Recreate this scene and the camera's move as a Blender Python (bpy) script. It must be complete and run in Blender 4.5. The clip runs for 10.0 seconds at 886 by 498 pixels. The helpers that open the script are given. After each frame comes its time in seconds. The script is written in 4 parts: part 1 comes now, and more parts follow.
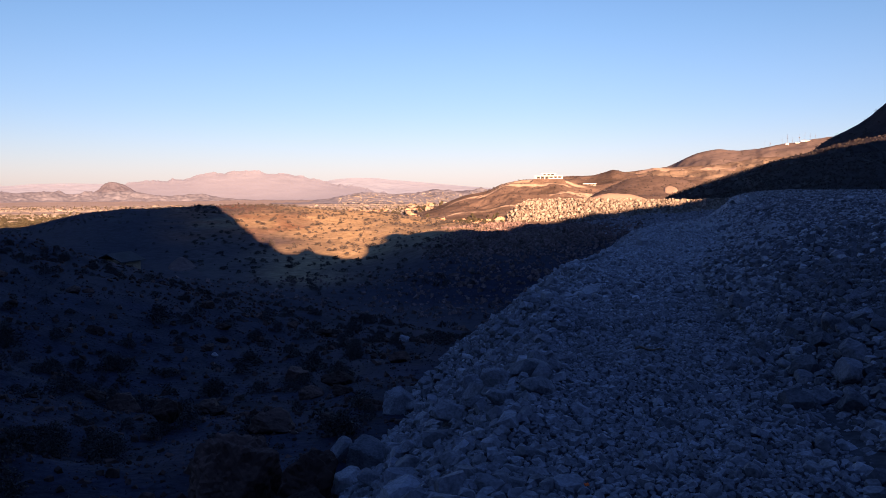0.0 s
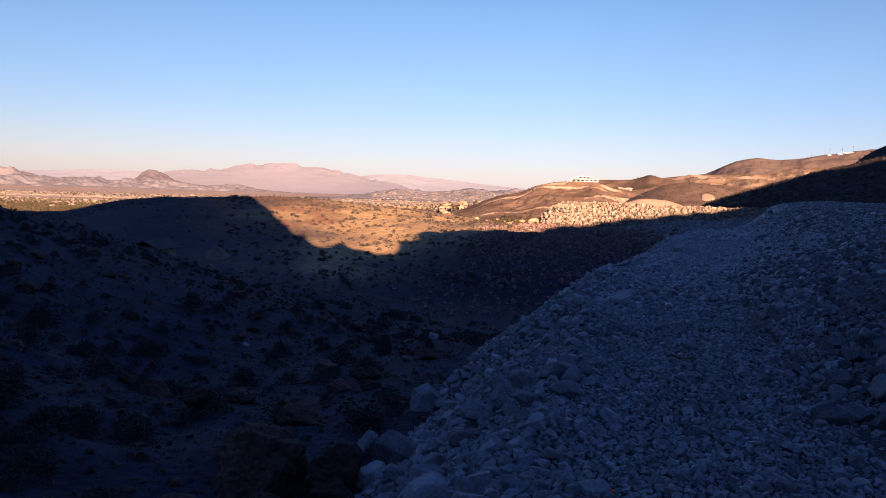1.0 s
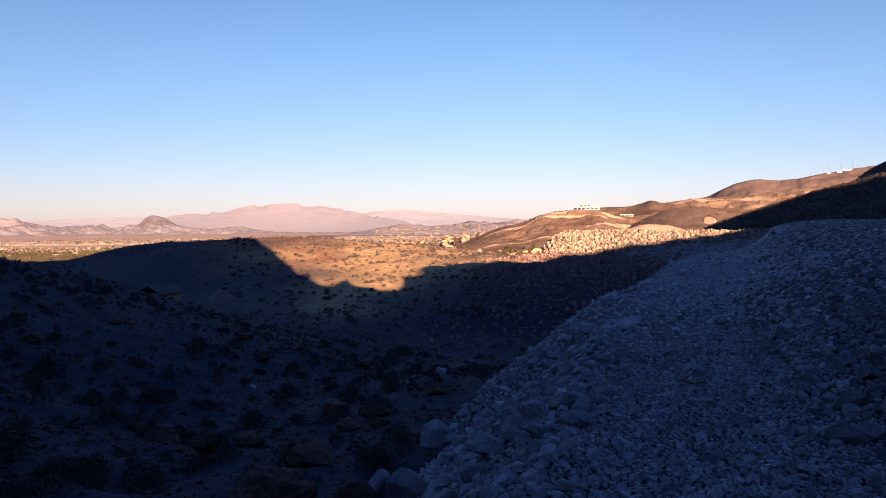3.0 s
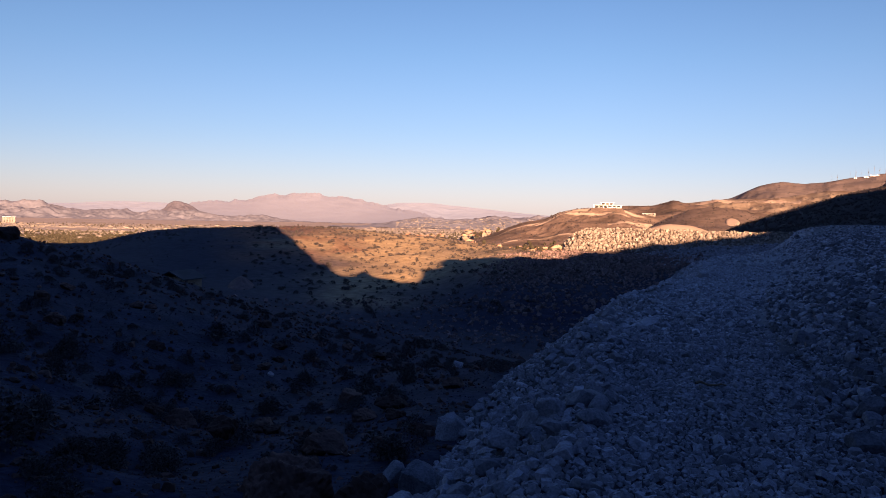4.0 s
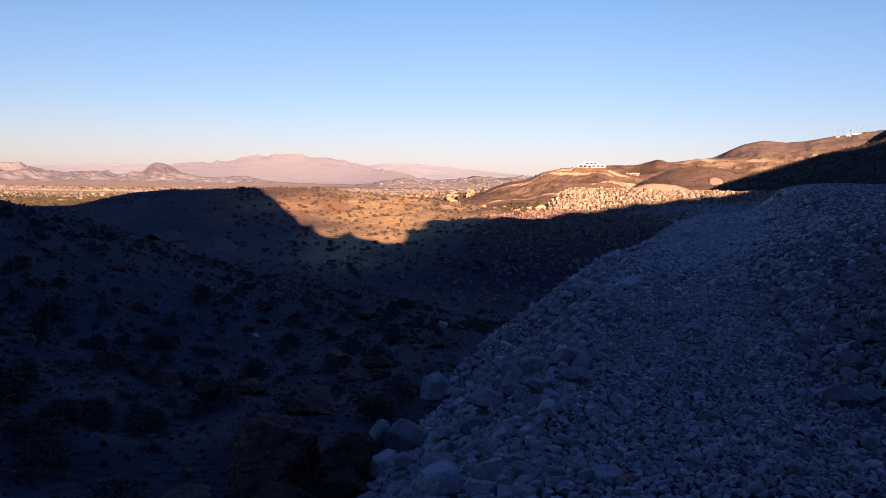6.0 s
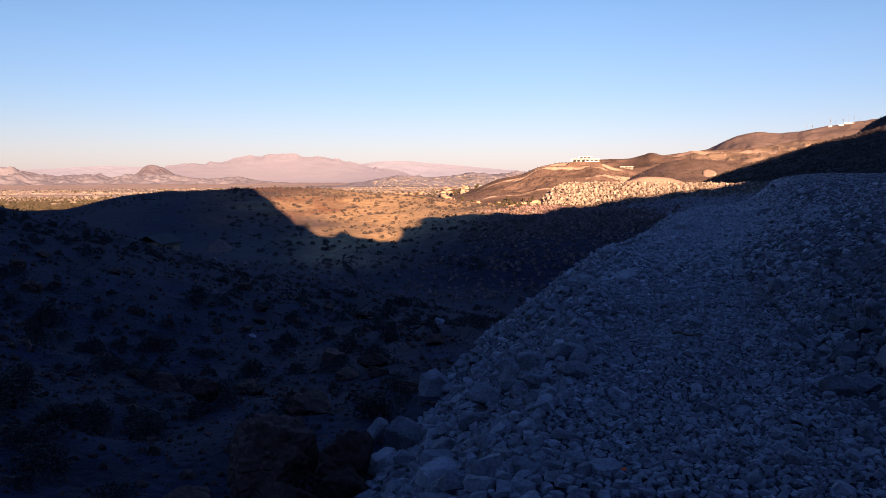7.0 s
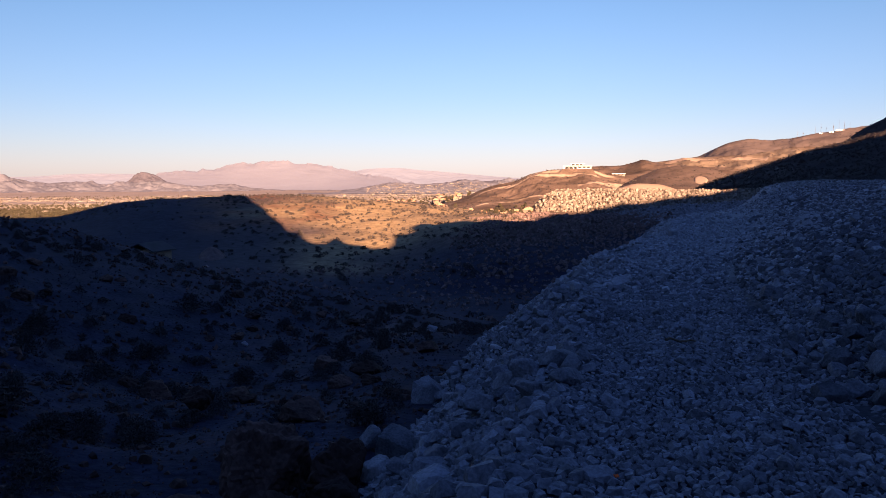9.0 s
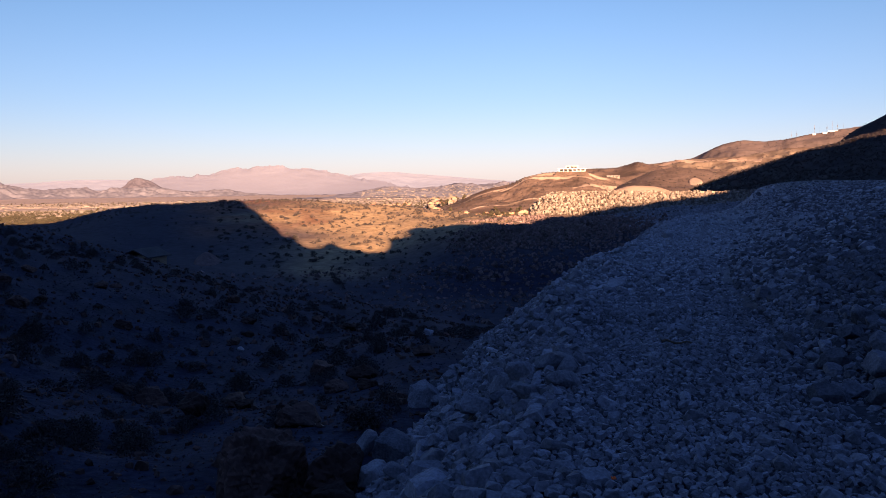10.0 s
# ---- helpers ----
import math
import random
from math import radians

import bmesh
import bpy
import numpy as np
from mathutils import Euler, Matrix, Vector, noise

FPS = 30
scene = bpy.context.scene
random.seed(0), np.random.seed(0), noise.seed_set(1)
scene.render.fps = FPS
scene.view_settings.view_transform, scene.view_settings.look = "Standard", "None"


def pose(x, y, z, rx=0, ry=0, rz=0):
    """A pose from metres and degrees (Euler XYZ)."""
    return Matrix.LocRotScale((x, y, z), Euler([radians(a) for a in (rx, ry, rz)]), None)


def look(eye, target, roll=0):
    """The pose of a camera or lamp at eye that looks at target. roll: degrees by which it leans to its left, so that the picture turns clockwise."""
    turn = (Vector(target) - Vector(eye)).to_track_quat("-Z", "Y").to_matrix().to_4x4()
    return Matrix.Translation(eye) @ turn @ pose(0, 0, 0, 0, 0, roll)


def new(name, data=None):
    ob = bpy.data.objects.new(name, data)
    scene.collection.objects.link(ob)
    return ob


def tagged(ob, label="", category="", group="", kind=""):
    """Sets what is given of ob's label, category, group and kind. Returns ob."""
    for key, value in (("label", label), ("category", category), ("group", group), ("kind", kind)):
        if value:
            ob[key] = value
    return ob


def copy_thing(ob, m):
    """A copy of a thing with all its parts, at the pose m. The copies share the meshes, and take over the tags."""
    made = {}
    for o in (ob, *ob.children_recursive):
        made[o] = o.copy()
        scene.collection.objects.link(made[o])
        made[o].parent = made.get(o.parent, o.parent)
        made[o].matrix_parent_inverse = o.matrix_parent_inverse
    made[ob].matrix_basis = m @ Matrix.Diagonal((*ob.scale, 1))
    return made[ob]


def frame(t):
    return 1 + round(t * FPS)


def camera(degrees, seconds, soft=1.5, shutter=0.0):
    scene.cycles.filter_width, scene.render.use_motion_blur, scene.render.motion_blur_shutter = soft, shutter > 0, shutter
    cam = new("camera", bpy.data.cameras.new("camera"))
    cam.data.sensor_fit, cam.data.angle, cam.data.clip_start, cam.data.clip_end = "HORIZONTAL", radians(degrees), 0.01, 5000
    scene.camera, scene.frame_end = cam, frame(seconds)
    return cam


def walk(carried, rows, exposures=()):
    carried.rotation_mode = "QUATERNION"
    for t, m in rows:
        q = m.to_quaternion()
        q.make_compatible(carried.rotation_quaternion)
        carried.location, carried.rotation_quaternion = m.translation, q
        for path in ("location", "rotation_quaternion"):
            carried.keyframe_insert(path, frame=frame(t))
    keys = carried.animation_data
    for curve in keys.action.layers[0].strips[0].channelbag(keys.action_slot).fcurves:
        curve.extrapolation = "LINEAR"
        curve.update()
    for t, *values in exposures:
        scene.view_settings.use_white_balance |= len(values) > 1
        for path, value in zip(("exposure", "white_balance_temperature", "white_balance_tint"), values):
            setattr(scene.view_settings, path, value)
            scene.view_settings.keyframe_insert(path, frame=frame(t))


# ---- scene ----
cam = camera(55.0, 10.0, 0.6)
EYE = (0.0, 0.0, 1.7)
# seconds, yaw, pitch, roll of the hand-held camera, which turns where it stands
PATH = [
    (0.0, 0.00, -4.20, 0.00), (0.5, 0.68, -4.03, -0.48), (1.0, 2.33, -4.33, -2.04),
    (1.5, 6.07, -5.93, -2.51), (2.0, 8.09, -7.81, -1.11), (2.5, 3.16, -5.34, -0.76),
    (2.7, 2.24, -3.24, 0.56), (3.8, 3.69, -1.36, -1.26), (4.0, 3.85, -2.50, -1.38),
    (4.5, 3.40, -3.43, -0.81), (5.0, 3.11, -4.05, -0.81), (5.5, 2.79, -4.74, -1.37),
    (7.0, 2.37, -5.33, -0.05), (7.5, 2.01, -5.35, 0.23), (8.0, 1.81, -5.13, 0.25),
    (8.5, 1.82, -5.03, 0.03), (9.0, 1.87, -4.86, 0.00), (9.5, 1.82, -4.72, 0.05),
    (10.0, 1.53, -4.62, 0.43),
]
EXPOSURE = [(t, stops, 5350, 25) for t, stops in [(0.0, 0.95), (1.0, 0.92), (1.5, 0.88), (2.0, 1.05), (2.5, 1.05), (4.0, 0.8), (4.5, 0.82), (5.5, 0.88), (7.0, 0.92), (10.0, 0.94)]]
# the hand sways by a centimetre as it turns
SWAY = {0.0: 0.012, 0.5: 0.012, 1.5: -0.012, 2.0: -0.008, 2.5: -0.004, 3.8: -0.004, 4.0: -0.011, 4.5: -0.009, 5.0: -0.006, 5.5: -0.007, 7.0: -0.003}
walk(cam, [(t, pose(EYE[0] + SWAY.get(t, 0.0), EYE[1], EYE[2], 90 + p, r, y)) for t, y, p, r in PATH], EXPOSURE)

# ---- light: low evening sun behind the right shoulder, clear sky ----
SUN_AZ, SUN_EL = 165.0, 15.0          # degrees clockwise from the y axis, degrees up
SUN = Vector((math.sin(radians(SUN_AZ)) * math.cos(radians(SUN_EL)),
              math.cos(radians(SUN_AZ)) * math.cos(radians(SUN_EL)), math.sin(radians(SUN_EL))))
world = bpy.data.worlds.new("sky")
scene.world = world
world.use_nodes = True
wn = world.node_tree.nodes
sky = wn.new("ShaderNodeTexSky")
sky.sky_type = "NISHITA"
sky.sun_disc = False
sky.sun_elevation = radians(SUN_EL)
sky.sun_rotation = radians(SUN_AZ)
sky.altitude = 700
sky.air_density, sky.dust_density, sky.ozone_density = 1.0, 0.3, 1.7
wn["Background"].inputs["Strength"].default_value = 0.05
# evening haze, all round the horizon
coord, split, ramp = wn.new("ShaderNodeTexCoord"), wn.new("ShaderNodeSeparateXYZ"), wn.new("ShaderNodeValToRGB")
haze = wn.new("ShaderNodeMix")
haze.data_type, haze.blend_type = "RGBA", "ADD"
haze.clamp_result = False
haze.inputs[0].default_value = 1.0
ramp.color_ramp.interpolation = "EASE"
ramp.color_ramp.elements[0].position, ramp.color_ramp.elements[0].color = 0.0, (1.5, 0.88, 0.88, 1)
ramp.color_ramp.elements[1].position, ramp.color_ramp.elements[1].color = 0.32, (0, 0, 0, 1)
mid = ramp.color_ramp.elements.new(0.1)
mid.color = (0.75, 0.6, 0.64, 1)
link = world.node_tree.links.new
link(coord.outputs["Generated"], split.inputs[0])
link(split.outputs["Z"], ramp.inputs[0])
link(sky.outputs[0], haze.inputs[6])
link(ramp.outputs[0], haze.inputs[7])
# rosy low down, clear pale blue above
tone, cast = wn.new("ShaderNodeValToRGB"), wn.new("ShaderNodeMix")
cast.data_type, cast.blend_type, cast.clamp_result = "RGBA", "MULTIPLY", False
cast.inputs[0].default_value = 1.0
tone.color_ramp.elements[0].position, tone.color_ramp.elements[0].color = 0.0, (1.02, 0.95, 1.0, 1)
tone.color_ramp.elements[1].position, tone.color_ramp.elements[1].color = 0.55, (1.0, 1.1, 1.33, 1)
above = tone.color_ramp.elements.new(0.18)
above.color = (0.98, 1.08, 1.05, 1)
higher = tone.color_ramp.elements.new(0.3)
higher.color = (1.03, 1.12, 1.09, 1)
link(split.outputs["Z"], tone.inputs[0])
link(haze.outputs[2], cast.inputs[6])
link(tone.outputs[0], cast.inputs[7])
# the haze is thinner away from the sunset side
side, dim = wn.new("ShaderNodeMapRange"), wn.new("ShaderNodeMix")
side.inputs[1].default_value, side.inputs[2].default_value = -0.6, 0.1
side.inputs[3].default_value, side.inputs[4].default_value = 0.80, 1.0
dim.data_type, dim.blend_type, dim.clamp_result = "RGBA", "MULTIPLY", False
dim.inputs[0].default_value = 1.0
link(split.outputs["X"], side.inputs[0])
link(cast.outputs[2], dim.inputs[6])
link(side.outputs[0], dim.inputs[7])
link(dim.outputs[2], wn["Background"].inputs["Color"])
lamp = bpy.data.lights.new("sun", "SUN")
lamp.energy, lamp.angle, lamp.color = 18.0, radians(0.22), (1.0, 0.5, 0.19)
sun = new("sun", lamp)
sun.matrix_world = look(SUN * 100, (0, 0, 0))


# ---- noise and curves ----
def lattice(ix, iy, seed):
    h = (ix.astype(np.int64) * 374761393 + iy.astype(np.int64) * 668265263 + seed * 974711) & 0xFFFFFFFF
    h = ((h ^ (h >> 13)) * 1274126177) & 0xFFFFFFFF
    return ((h ^ (h >> 16)) & 0xFFFF) / 32767.5 - 1.0


def value_noise(x, y, seed):
    ix, iy = np.floor(x), np.floor(y)
    fx, fy = x - ix, y - iy
    fx, fy = fx * fx * (3 - 2 * fx), fy * fy * (3 - 2 * fy)
    a, b = lattice(ix, iy, seed), lattice(ix + 1, iy, seed)
    c, d = lattice(ix, iy + 1, seed), lattice(ix + 1, iy + 1, seed)
    return (a * (1 - fx) + b * fx) * (1 - fy) + (c * (1 - fx) + d * fx) * fy


def fbm(x, y, size, octaves=4, seed=1, gain=0.5):
    x, y = np.asarray(x, float) / size, np.asarray(y, float) / size
    total, amp = 0.0, 1.0
    for k in range(octaves):
        total = total + amp * value_noise(x + 17.3 * k, y - 9.1 * k, seed + k)
        x, y = 1.6 * x - 1.2 * y, 1.2 * x + 1.6 * y
        amp *= gain
    return total


def ridged(x, y, size, octaves=5, seed=1):
    x, y = np.asarray(x, float) / size, np.asarray(y, float) / size
    total, amp = 0.0, 1.0
    for k in range(octaves):
        total = total + amp * (1 - np.abs(value_noise(x + 5.7 * k, y + 3.3 * k, seed + k)) * 2)
        x, y = 1.6 * x - 1.2 * y, 1.2 * x + 1.6 * y
        amp *= 0.5
    return total


def slopes(xs, ys):
    d = np.diff(ys, axis=-1) / np.diff(xs)
    m = np.zeros_like(ys)
    a, b = d[..., :-1], d[..., 1:]
    m[..., 1:-1] = np.where(a * b > 0, 2 * a * b / np.where(np.abs(a + b) < 1e-12, 1, a + b), 0)
    m[..., 0], m[..., -1] = d[..., 0] * 0.5, d[..., -1] * 0.5
    return m


def curve(x, keys):
    """A smooth curve through (place, value) keys, level beyond both ends."""
    xs, ys = np.array([k[0] for k in keys], float), np.array([k[1] for k in keys], float)
    m = slopes(xs, ys)
    x = np.clip(np.asarray(x, float), xs[0], xs[-1])
    i = np.clip(np.searchsorted(xs, x, side="right") - 1, 0, len(xs) - 2)
    h = xs[i + 1] - xs[i]
    t = (x - xs[i]) / h
    return ((2 * t**3 - 3 * t**2 + 1) * ys[i] + (t**3 - 2 * t**2 + t) * h * m[i]
            + (3 * t**2 - 2 * t**3) * ys[i + 1] + (t**3 - t**2) * h * m[i + 1])


def smooth(a, b, x):
    t = np.clip((x - a) / (b - a), 0, 1)
    return t * t * (3 - 2 * t)


# ---- the lie of the land: height along each distance ring, by bearing ----
RINGS = [
    (2, [(-60, -0.7), (-20, -0.9), (20, -0.6)]),
    (8, [(-60, -0.5), (-30, -1.3), (-18, -1.4), (-8, -1.25), (3, -1.3), (12, -1.5), (20, -1.2)]),
    (20, [(-60, 0.5), (-30, -1.5), (-20, -2.4), (-10, -2.6), (-3, -2.2), (3, -2.3), (10, -3.0), (20, -1.5)]),
    (35, [(-60, 2.0), (-30, -0.8), (-20, -2.3), (-10, -3.9), (-3, -4.4), (3, -4.6), (10, -5.0), (20, -2.0)]),
    (48, [(-60, 3.0), (-38, 1.0), (-36, 0.85), (-34.6, 1.15), (-33.1, 0.5), (-31, 0.2), (-29.5, -0.25), (-27, -0.9), (-24, -1.8), (-20, -2.75), (-17, -3.5), (-10, -4.8), (-3, -6.0), (3, -7.0), (10, -7.5), (20, -2.0)]),
    (85, [(-60, -3), (-30, -7.5), (-20, -9.2), (-10, -10.3), (0, -10.8), (10, -10), (20, -3), (30, -1.5)]),
    (130, [(-60, -6), (-30, -9.5), (-20, -9.6), (-10, -9.5), (-6, -8.6), (-3, -6.8), (0, -5.2), (2, -4.6), (6, -4.2), (10, -3.8), (14, -2.9), (20, -1.6), (30, 0)]),
    (230, [(-40, -9), (-27, -8.5), (-24, -6.5), (-21, -4.5), (-18, -3.7), (-13.6, -3.3), (-8.5, -4.3), (-4, -5.6), (-0.5, -7.7), (2, -9.5), (10, -8), (22, -3), (30, 3)]),
    (330, [(-30, -22), (-13, -21), (-4, -20), (2, -17), (10, -12), (22, -5)]),
    (480, [(-30, -33), (-10, -31), (-4, -29), (2, -27), (10, -18), (22, -8)]),
    (700, [(-30, -37), (-10, -36), (-4, -34), (3, -32), (12, -24)]),
    (1000, [(-30, -42), (-10, -41), (-4, -38), (3, -36), (12, -30)]),
    (2000, [(-30, -51), (3, -47), (12, -42)]),
    (3400, [(-30, -57), (12, -56)]),
    (4950, [(-30, -60), (12, -60)]),
]
RING_LOG = np.log([r for r, _ in RINGS])
# the mountain behind, that keeps the sun off the near ground: crest height along its length
CREST_BACK = 150.0
CREST = [(-400, 112), (-36, 104), (-5, 104), (1, 97), (2.4, 89.3), (4.1, 85.9), (5, 82.4), (5.9, 79), (7, 75.8), (7.6, 73.4), (8.6, 73.3), (9.2, 74), (9.5, 70.5), (9.9, 69),
         (10.8, 67.9), (12.6, 68), (13.9, 69.3), (15.1, 69.6), (15.6, 67.5), (17.6, 66.4), (18.6, 65), (20.4, 64.5), (21.9, 65.9), (23.2, 68.4), (24.7, 68.9), (25.8, 68.7),
         (28, 71.8), (30, 73), (32, 71), (34, 68.3), (36, 68.7), (38.3, 67.2), (41.4, 67.3), (46.5, 69.3), (57.7, 71.5), (68, 72.4), (76, 73.2), (82, 74.8), (120, 98), (165, 111.5), (173, 113.4),
         (186, 112.6), (201, 112.6), (222, 138), (246, 160), (300, 175)]
ACROSS = (math.cos(radians(SUN_AZ)) * -1.0, math.sin(radians(SUN_AZ)))
TOWARD = (math.sin(radians(SUN_AZ)), math.cos(radians(SUN_AZ)))


def land(x, y, rough=True):
    x, y = np.asarray(x, float), np.asarray(y, float)
    shape = np.broadcast(x, y).shape
    x, y = np.broadcast_to(x, shape).ravel(), np.broadcast_to(y, shape).ravel()
    r = np.clip(np.hypot(x, y), 2.0, 4950)
    az = np.degrees(np.arctan2(x, y))
    az = az + 1.2 * fbm(x, y, 30, 2, 5) * smooth(20, 60, r) * smooth(400, 200, r)
    table = np.stack([curve(az, keys) for _, keys in RINGS], -1)
    m = slopes(RING_LOG, table)
    lr = np.log(r)
    i = np.clip(np.searchsorted(RING_LOG, lr, side="right") - 1, 0, len(RING_LOG) - 2)
    h = RING_LOG[i + 1] - RING_LOG[i]
    t = (lr - RING_LOG[i]) / h
    n = np.arange(len(r))
    z = ((2 * t**3 - 3 * t**2 + 1) * table[n, i] + (t**3 - 2 * t**2 + t) * h * m[n, i]
         + (3 * t**2 - 2 * t**3) * table[n, i + 1] + (t**3 - t**2) * h * m[n, i + 1])
    if rough:
        away = np.clip(r / 60, 0.15, 1.0)
        z = z + 0.35 * away * fbm(x, y, 9, 3, 11) * smooth(900, 300, r)
        z = z + 0.10 * fbm(x, y, 1.6, 3, 21) * smooth(150, 60, r)
    return z.reshape(shape)


# ---- the rubble road: a bench with a fill slope on one side and a bank on the other ----
LEFT_EDGE = [(-8, -0.5), (0, -0.2), (5, 0.15), (8, 0.66), (12, 1.55), (18, 3.2), (25, 5.6), (38, 9.5), (60, 17), (128, 38), (170, 52)]
RIGHT_TOE = [(-8, 1.8), (0, 2.2), (7.7, 3.1), (14.5, 4.5), (27, 9.0), (38, 12.6), (60, 19.6), (128, 43), (170, 58)]
BANK_TOP = [(-8, 2.0), (15, 1.85), (40, 1.4), (60, 1.2), (130, 1.1)]


def road(x, y, rough=True):
    x, y = np.asarray(x, float), np.asarray(y, float)
    left, right, top = curve(y, LEFT_EDGE), curve(y, RIGHT_TOE), curve(y, BANK_TOP)
    out = x - right
    # the lane goes over a hump and falls away behind it; the bank runs on level
    z = curve(y, [(0, 0), (33, 0), (41, -0.12), (50, -0.9), (70, -2.6), (130, -5.5)]) * (1 - smooth(-5.0, 1.0, out))
    z = z + np.where(out > 0, top * (1 - np.exp(-np.maximum(out, 0) * 0.42 / top)), 0)
    left = left + 0.45 * fbm(y, 0 * y + 3.3, 2.6, 3, 47) * smooth(3, 8, y)
    drop = np.maximum(left - x, 0)
    z = z - 0.75 * (np.sqrt(drop * drop + 0.04) - 0.2) - 0.02 * drop * drop
    if rough:
        z = z + 0.05 * fbm(x, y, 1.5, 3, 41) + 0.12 * fbm(x, y, 5, 2, 45) * np.where((x > right) | (x < left), 1, 0.3)
    return z
# ---- end of land ----


# ---- materials ----
def material(name, low, high, size, rough=0.9, bump=0.4, fine=8.0, island=0.0, stain=None, stain_size=5.0, second=()):
    """A rough natural surface: two colours mixed at two scales, with relief; island: spread of tone between pieces."""
    m = bpy.data.materials.new(name)
    m.use_nodes = True
    nt, n, link = m.node_tree, m.node_tree.nodes, m.node_tree.links.new
    bsdf = n["Principled BSDF"]
    bsdf.inputs["Roughness"].default_value = rough
    bsdf.inputs["Specular IOR Level"].default_value = 0.25 if rough < 0.83 else 0.08
    geo = n.new("ShaderNodeNewGeometry")
    big = n.new("ShaderNodeTexNoise")
    big.inputs["Scale"].default_value, big.inputs["Detail"].default_value = 1.0 / size, 6.0
    small = n.new("ShaderNodeTexNoise")
    small.inputs["Scale"].default_value, small.inputs["Detail"].default_value = fine / size, 5.0
    link(geo.outputs["Position"], big.inputs["Vector"])
    link(geo.outputs["Position"], small.inputs["Vector"])
    add = n.new("ShaderNodeMath")
    add.operation = "MULTIPLY_ADD"
    link(small.outputs[0], add.inputs[0])
    add.inputs[1].default_value = 0.6
    half = n.new("ShaderNodeMath")
    half.operation = "MULTIPLY_ADD"
    half.inputs[1].default_value, half.inputs[2].default_value = 0.6, -0.1
    link(big.outputs[0], half.inputs[0])
    link(half.outputs[0], add.inputs[2])
    ramp = n.new("ShaderNodeValToRGB")
    ramp.color_ramp.elements[0].position, ramp.color_ramp.elements[1].position = 0.32, 0.68
    ramp.color_ramp.elements[0].color, ramp.color_ramp.elements[1].color = (*low, 1), (*high, 1)
    link(add.outputs[0], ramp.inputs[0])
    colour = ramp.outputs[0]
    for spec in second:
        other = n.new("ShaderNodeValToRGB")
        other.color_ramp.elements[0].position, other.color_ramp.elements[1].position = 0.32, 0.68
        other.color_ramp.elements[0].color, other.color_ramp.elements[1].color = (*spec[0], 1), (*spec[1], 1)
        link(add.outputs[0], other.inputs[0])
        cover = n.new("ShaderNodeAttribute")
        cover.attribute_name = spec[2]
        mix = n.new("ShaderNodeMix")
        mix.data_type = "RGBA"
        link(cover.outputs["Fac"], mix.inputs[0])
        link(colour, mix.inputs[6])
        link(other.outputs[0], mix.inputs[7])
        colour = mix.outputs[2]
    if stain:
        patch = n.new("ShaderNodeTexNoise")
        patch.inputs["Scale"].default_value, patch.inputs["Detail"].default_value = 1.0 / stain_size, 4.0
        link(geo.outputs["Position"], patch.inputs["Vector"])
        pr = n.new("ShaderNodeValToRGB")
        pr.color_ramp.elements[0].position, pr.color_ramp.elements[1].position = 0.48, 0.62
        link(patch.outputs[0], pr.inputs[0])
        mix = n.new("ShaderNodeMix")
        mix.data_type = "RGBA"
        link(pr.outputs[0], mix.inputs[0])
        link(colour, mix.inputs[6])
        mix.inputs[7].default_value = (*stain, 1)
        colour = mix.outputs[2]
    if island:
        hsv = n.new("ShaderNodeHueSaturation")
        mr = n.new("ShaderNodeMapRange")
        mr.inputs[3].default_value, mr.inputs[4].default_value = 1 - island, 1 + island
        info = n.new("ShaderNodeObjectInfo")
        both = n.new("ShaderNodeMath")
        both.operation = "ADD"
        link(geo.outputs["Random Per Island"], both.inputs[0])
        link(info.outputs["Random"], both.inputs[1])
        wrap = n.new("ShaderNodeMath")
        wrap.operation = "FRACT"
        link(both.outputs[0], wrap.inputs[0])
        link(wrap.outputs[0], mr.inputs[0])
        link(mr.outputs[0], hsv.inputs["Value"])
        link(colour, hsv.inputs["Color"])
        colour = hsv.outputs[0]
    link(colour, bsdf.inputs["Base Color"])
    if bump:
        b = n.new("ShaderNodeBump")
        b.inputs["Strength"].default_value, b.inputs["Distance"].default_value = bump, size * 0.06
        link(add.outputs[0], b.inputs["Height"])
        link(b.outputs[0], bsdf.inputs["Normal"])
    return m


# near soil is dark and bluish, so its colour carries the evening shade
SOIL = material("desert_soil_with_shade", (0.0108, 0.0123, 0.0243), (0.0345, 0.039, 0.073), 1.2, 0.95, 0.9, 9, second=[((0.021, 0.022, 0.031), (0.066, 0.066, 0.086), "gravelly"), ((0.15, 0.114, 0.064), (0.42, 0.34, 0.198), "lit_sand"), ((0.06, 0.034, 0.024), (0.2, 0.115, 0.075), "rusty")])
SAND = material("tan_hill_soil", (0.095, 0.082, 0.066), (0.2, 0.17, 0.137), 12, 0.95, 0.5, 9, stain=(0.095, 0.074, 0.06), stain_size=40)
PLAIN = material("valley_plain", (0.155, 0.149, 0.155), (0.245, 0.233, 0.236), 90, 0.95, 0.3, 9)
# sheet under the stones, its colour darkened to paint shade into the gaps
GRAVEL = material("shaded_gap_limestone", (0.022, 0.024, 0.032), (0.06, 0.065, 0.084), 0.3, 0.9, 0.8, 6, second=[((0.165, 0.169, 0.188), (0.34, 0.35, 0.383), "dusty")])
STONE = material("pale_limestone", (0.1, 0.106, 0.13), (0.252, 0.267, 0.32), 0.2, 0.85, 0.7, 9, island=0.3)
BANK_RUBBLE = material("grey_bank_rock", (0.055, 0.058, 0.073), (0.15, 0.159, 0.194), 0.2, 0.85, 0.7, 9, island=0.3)
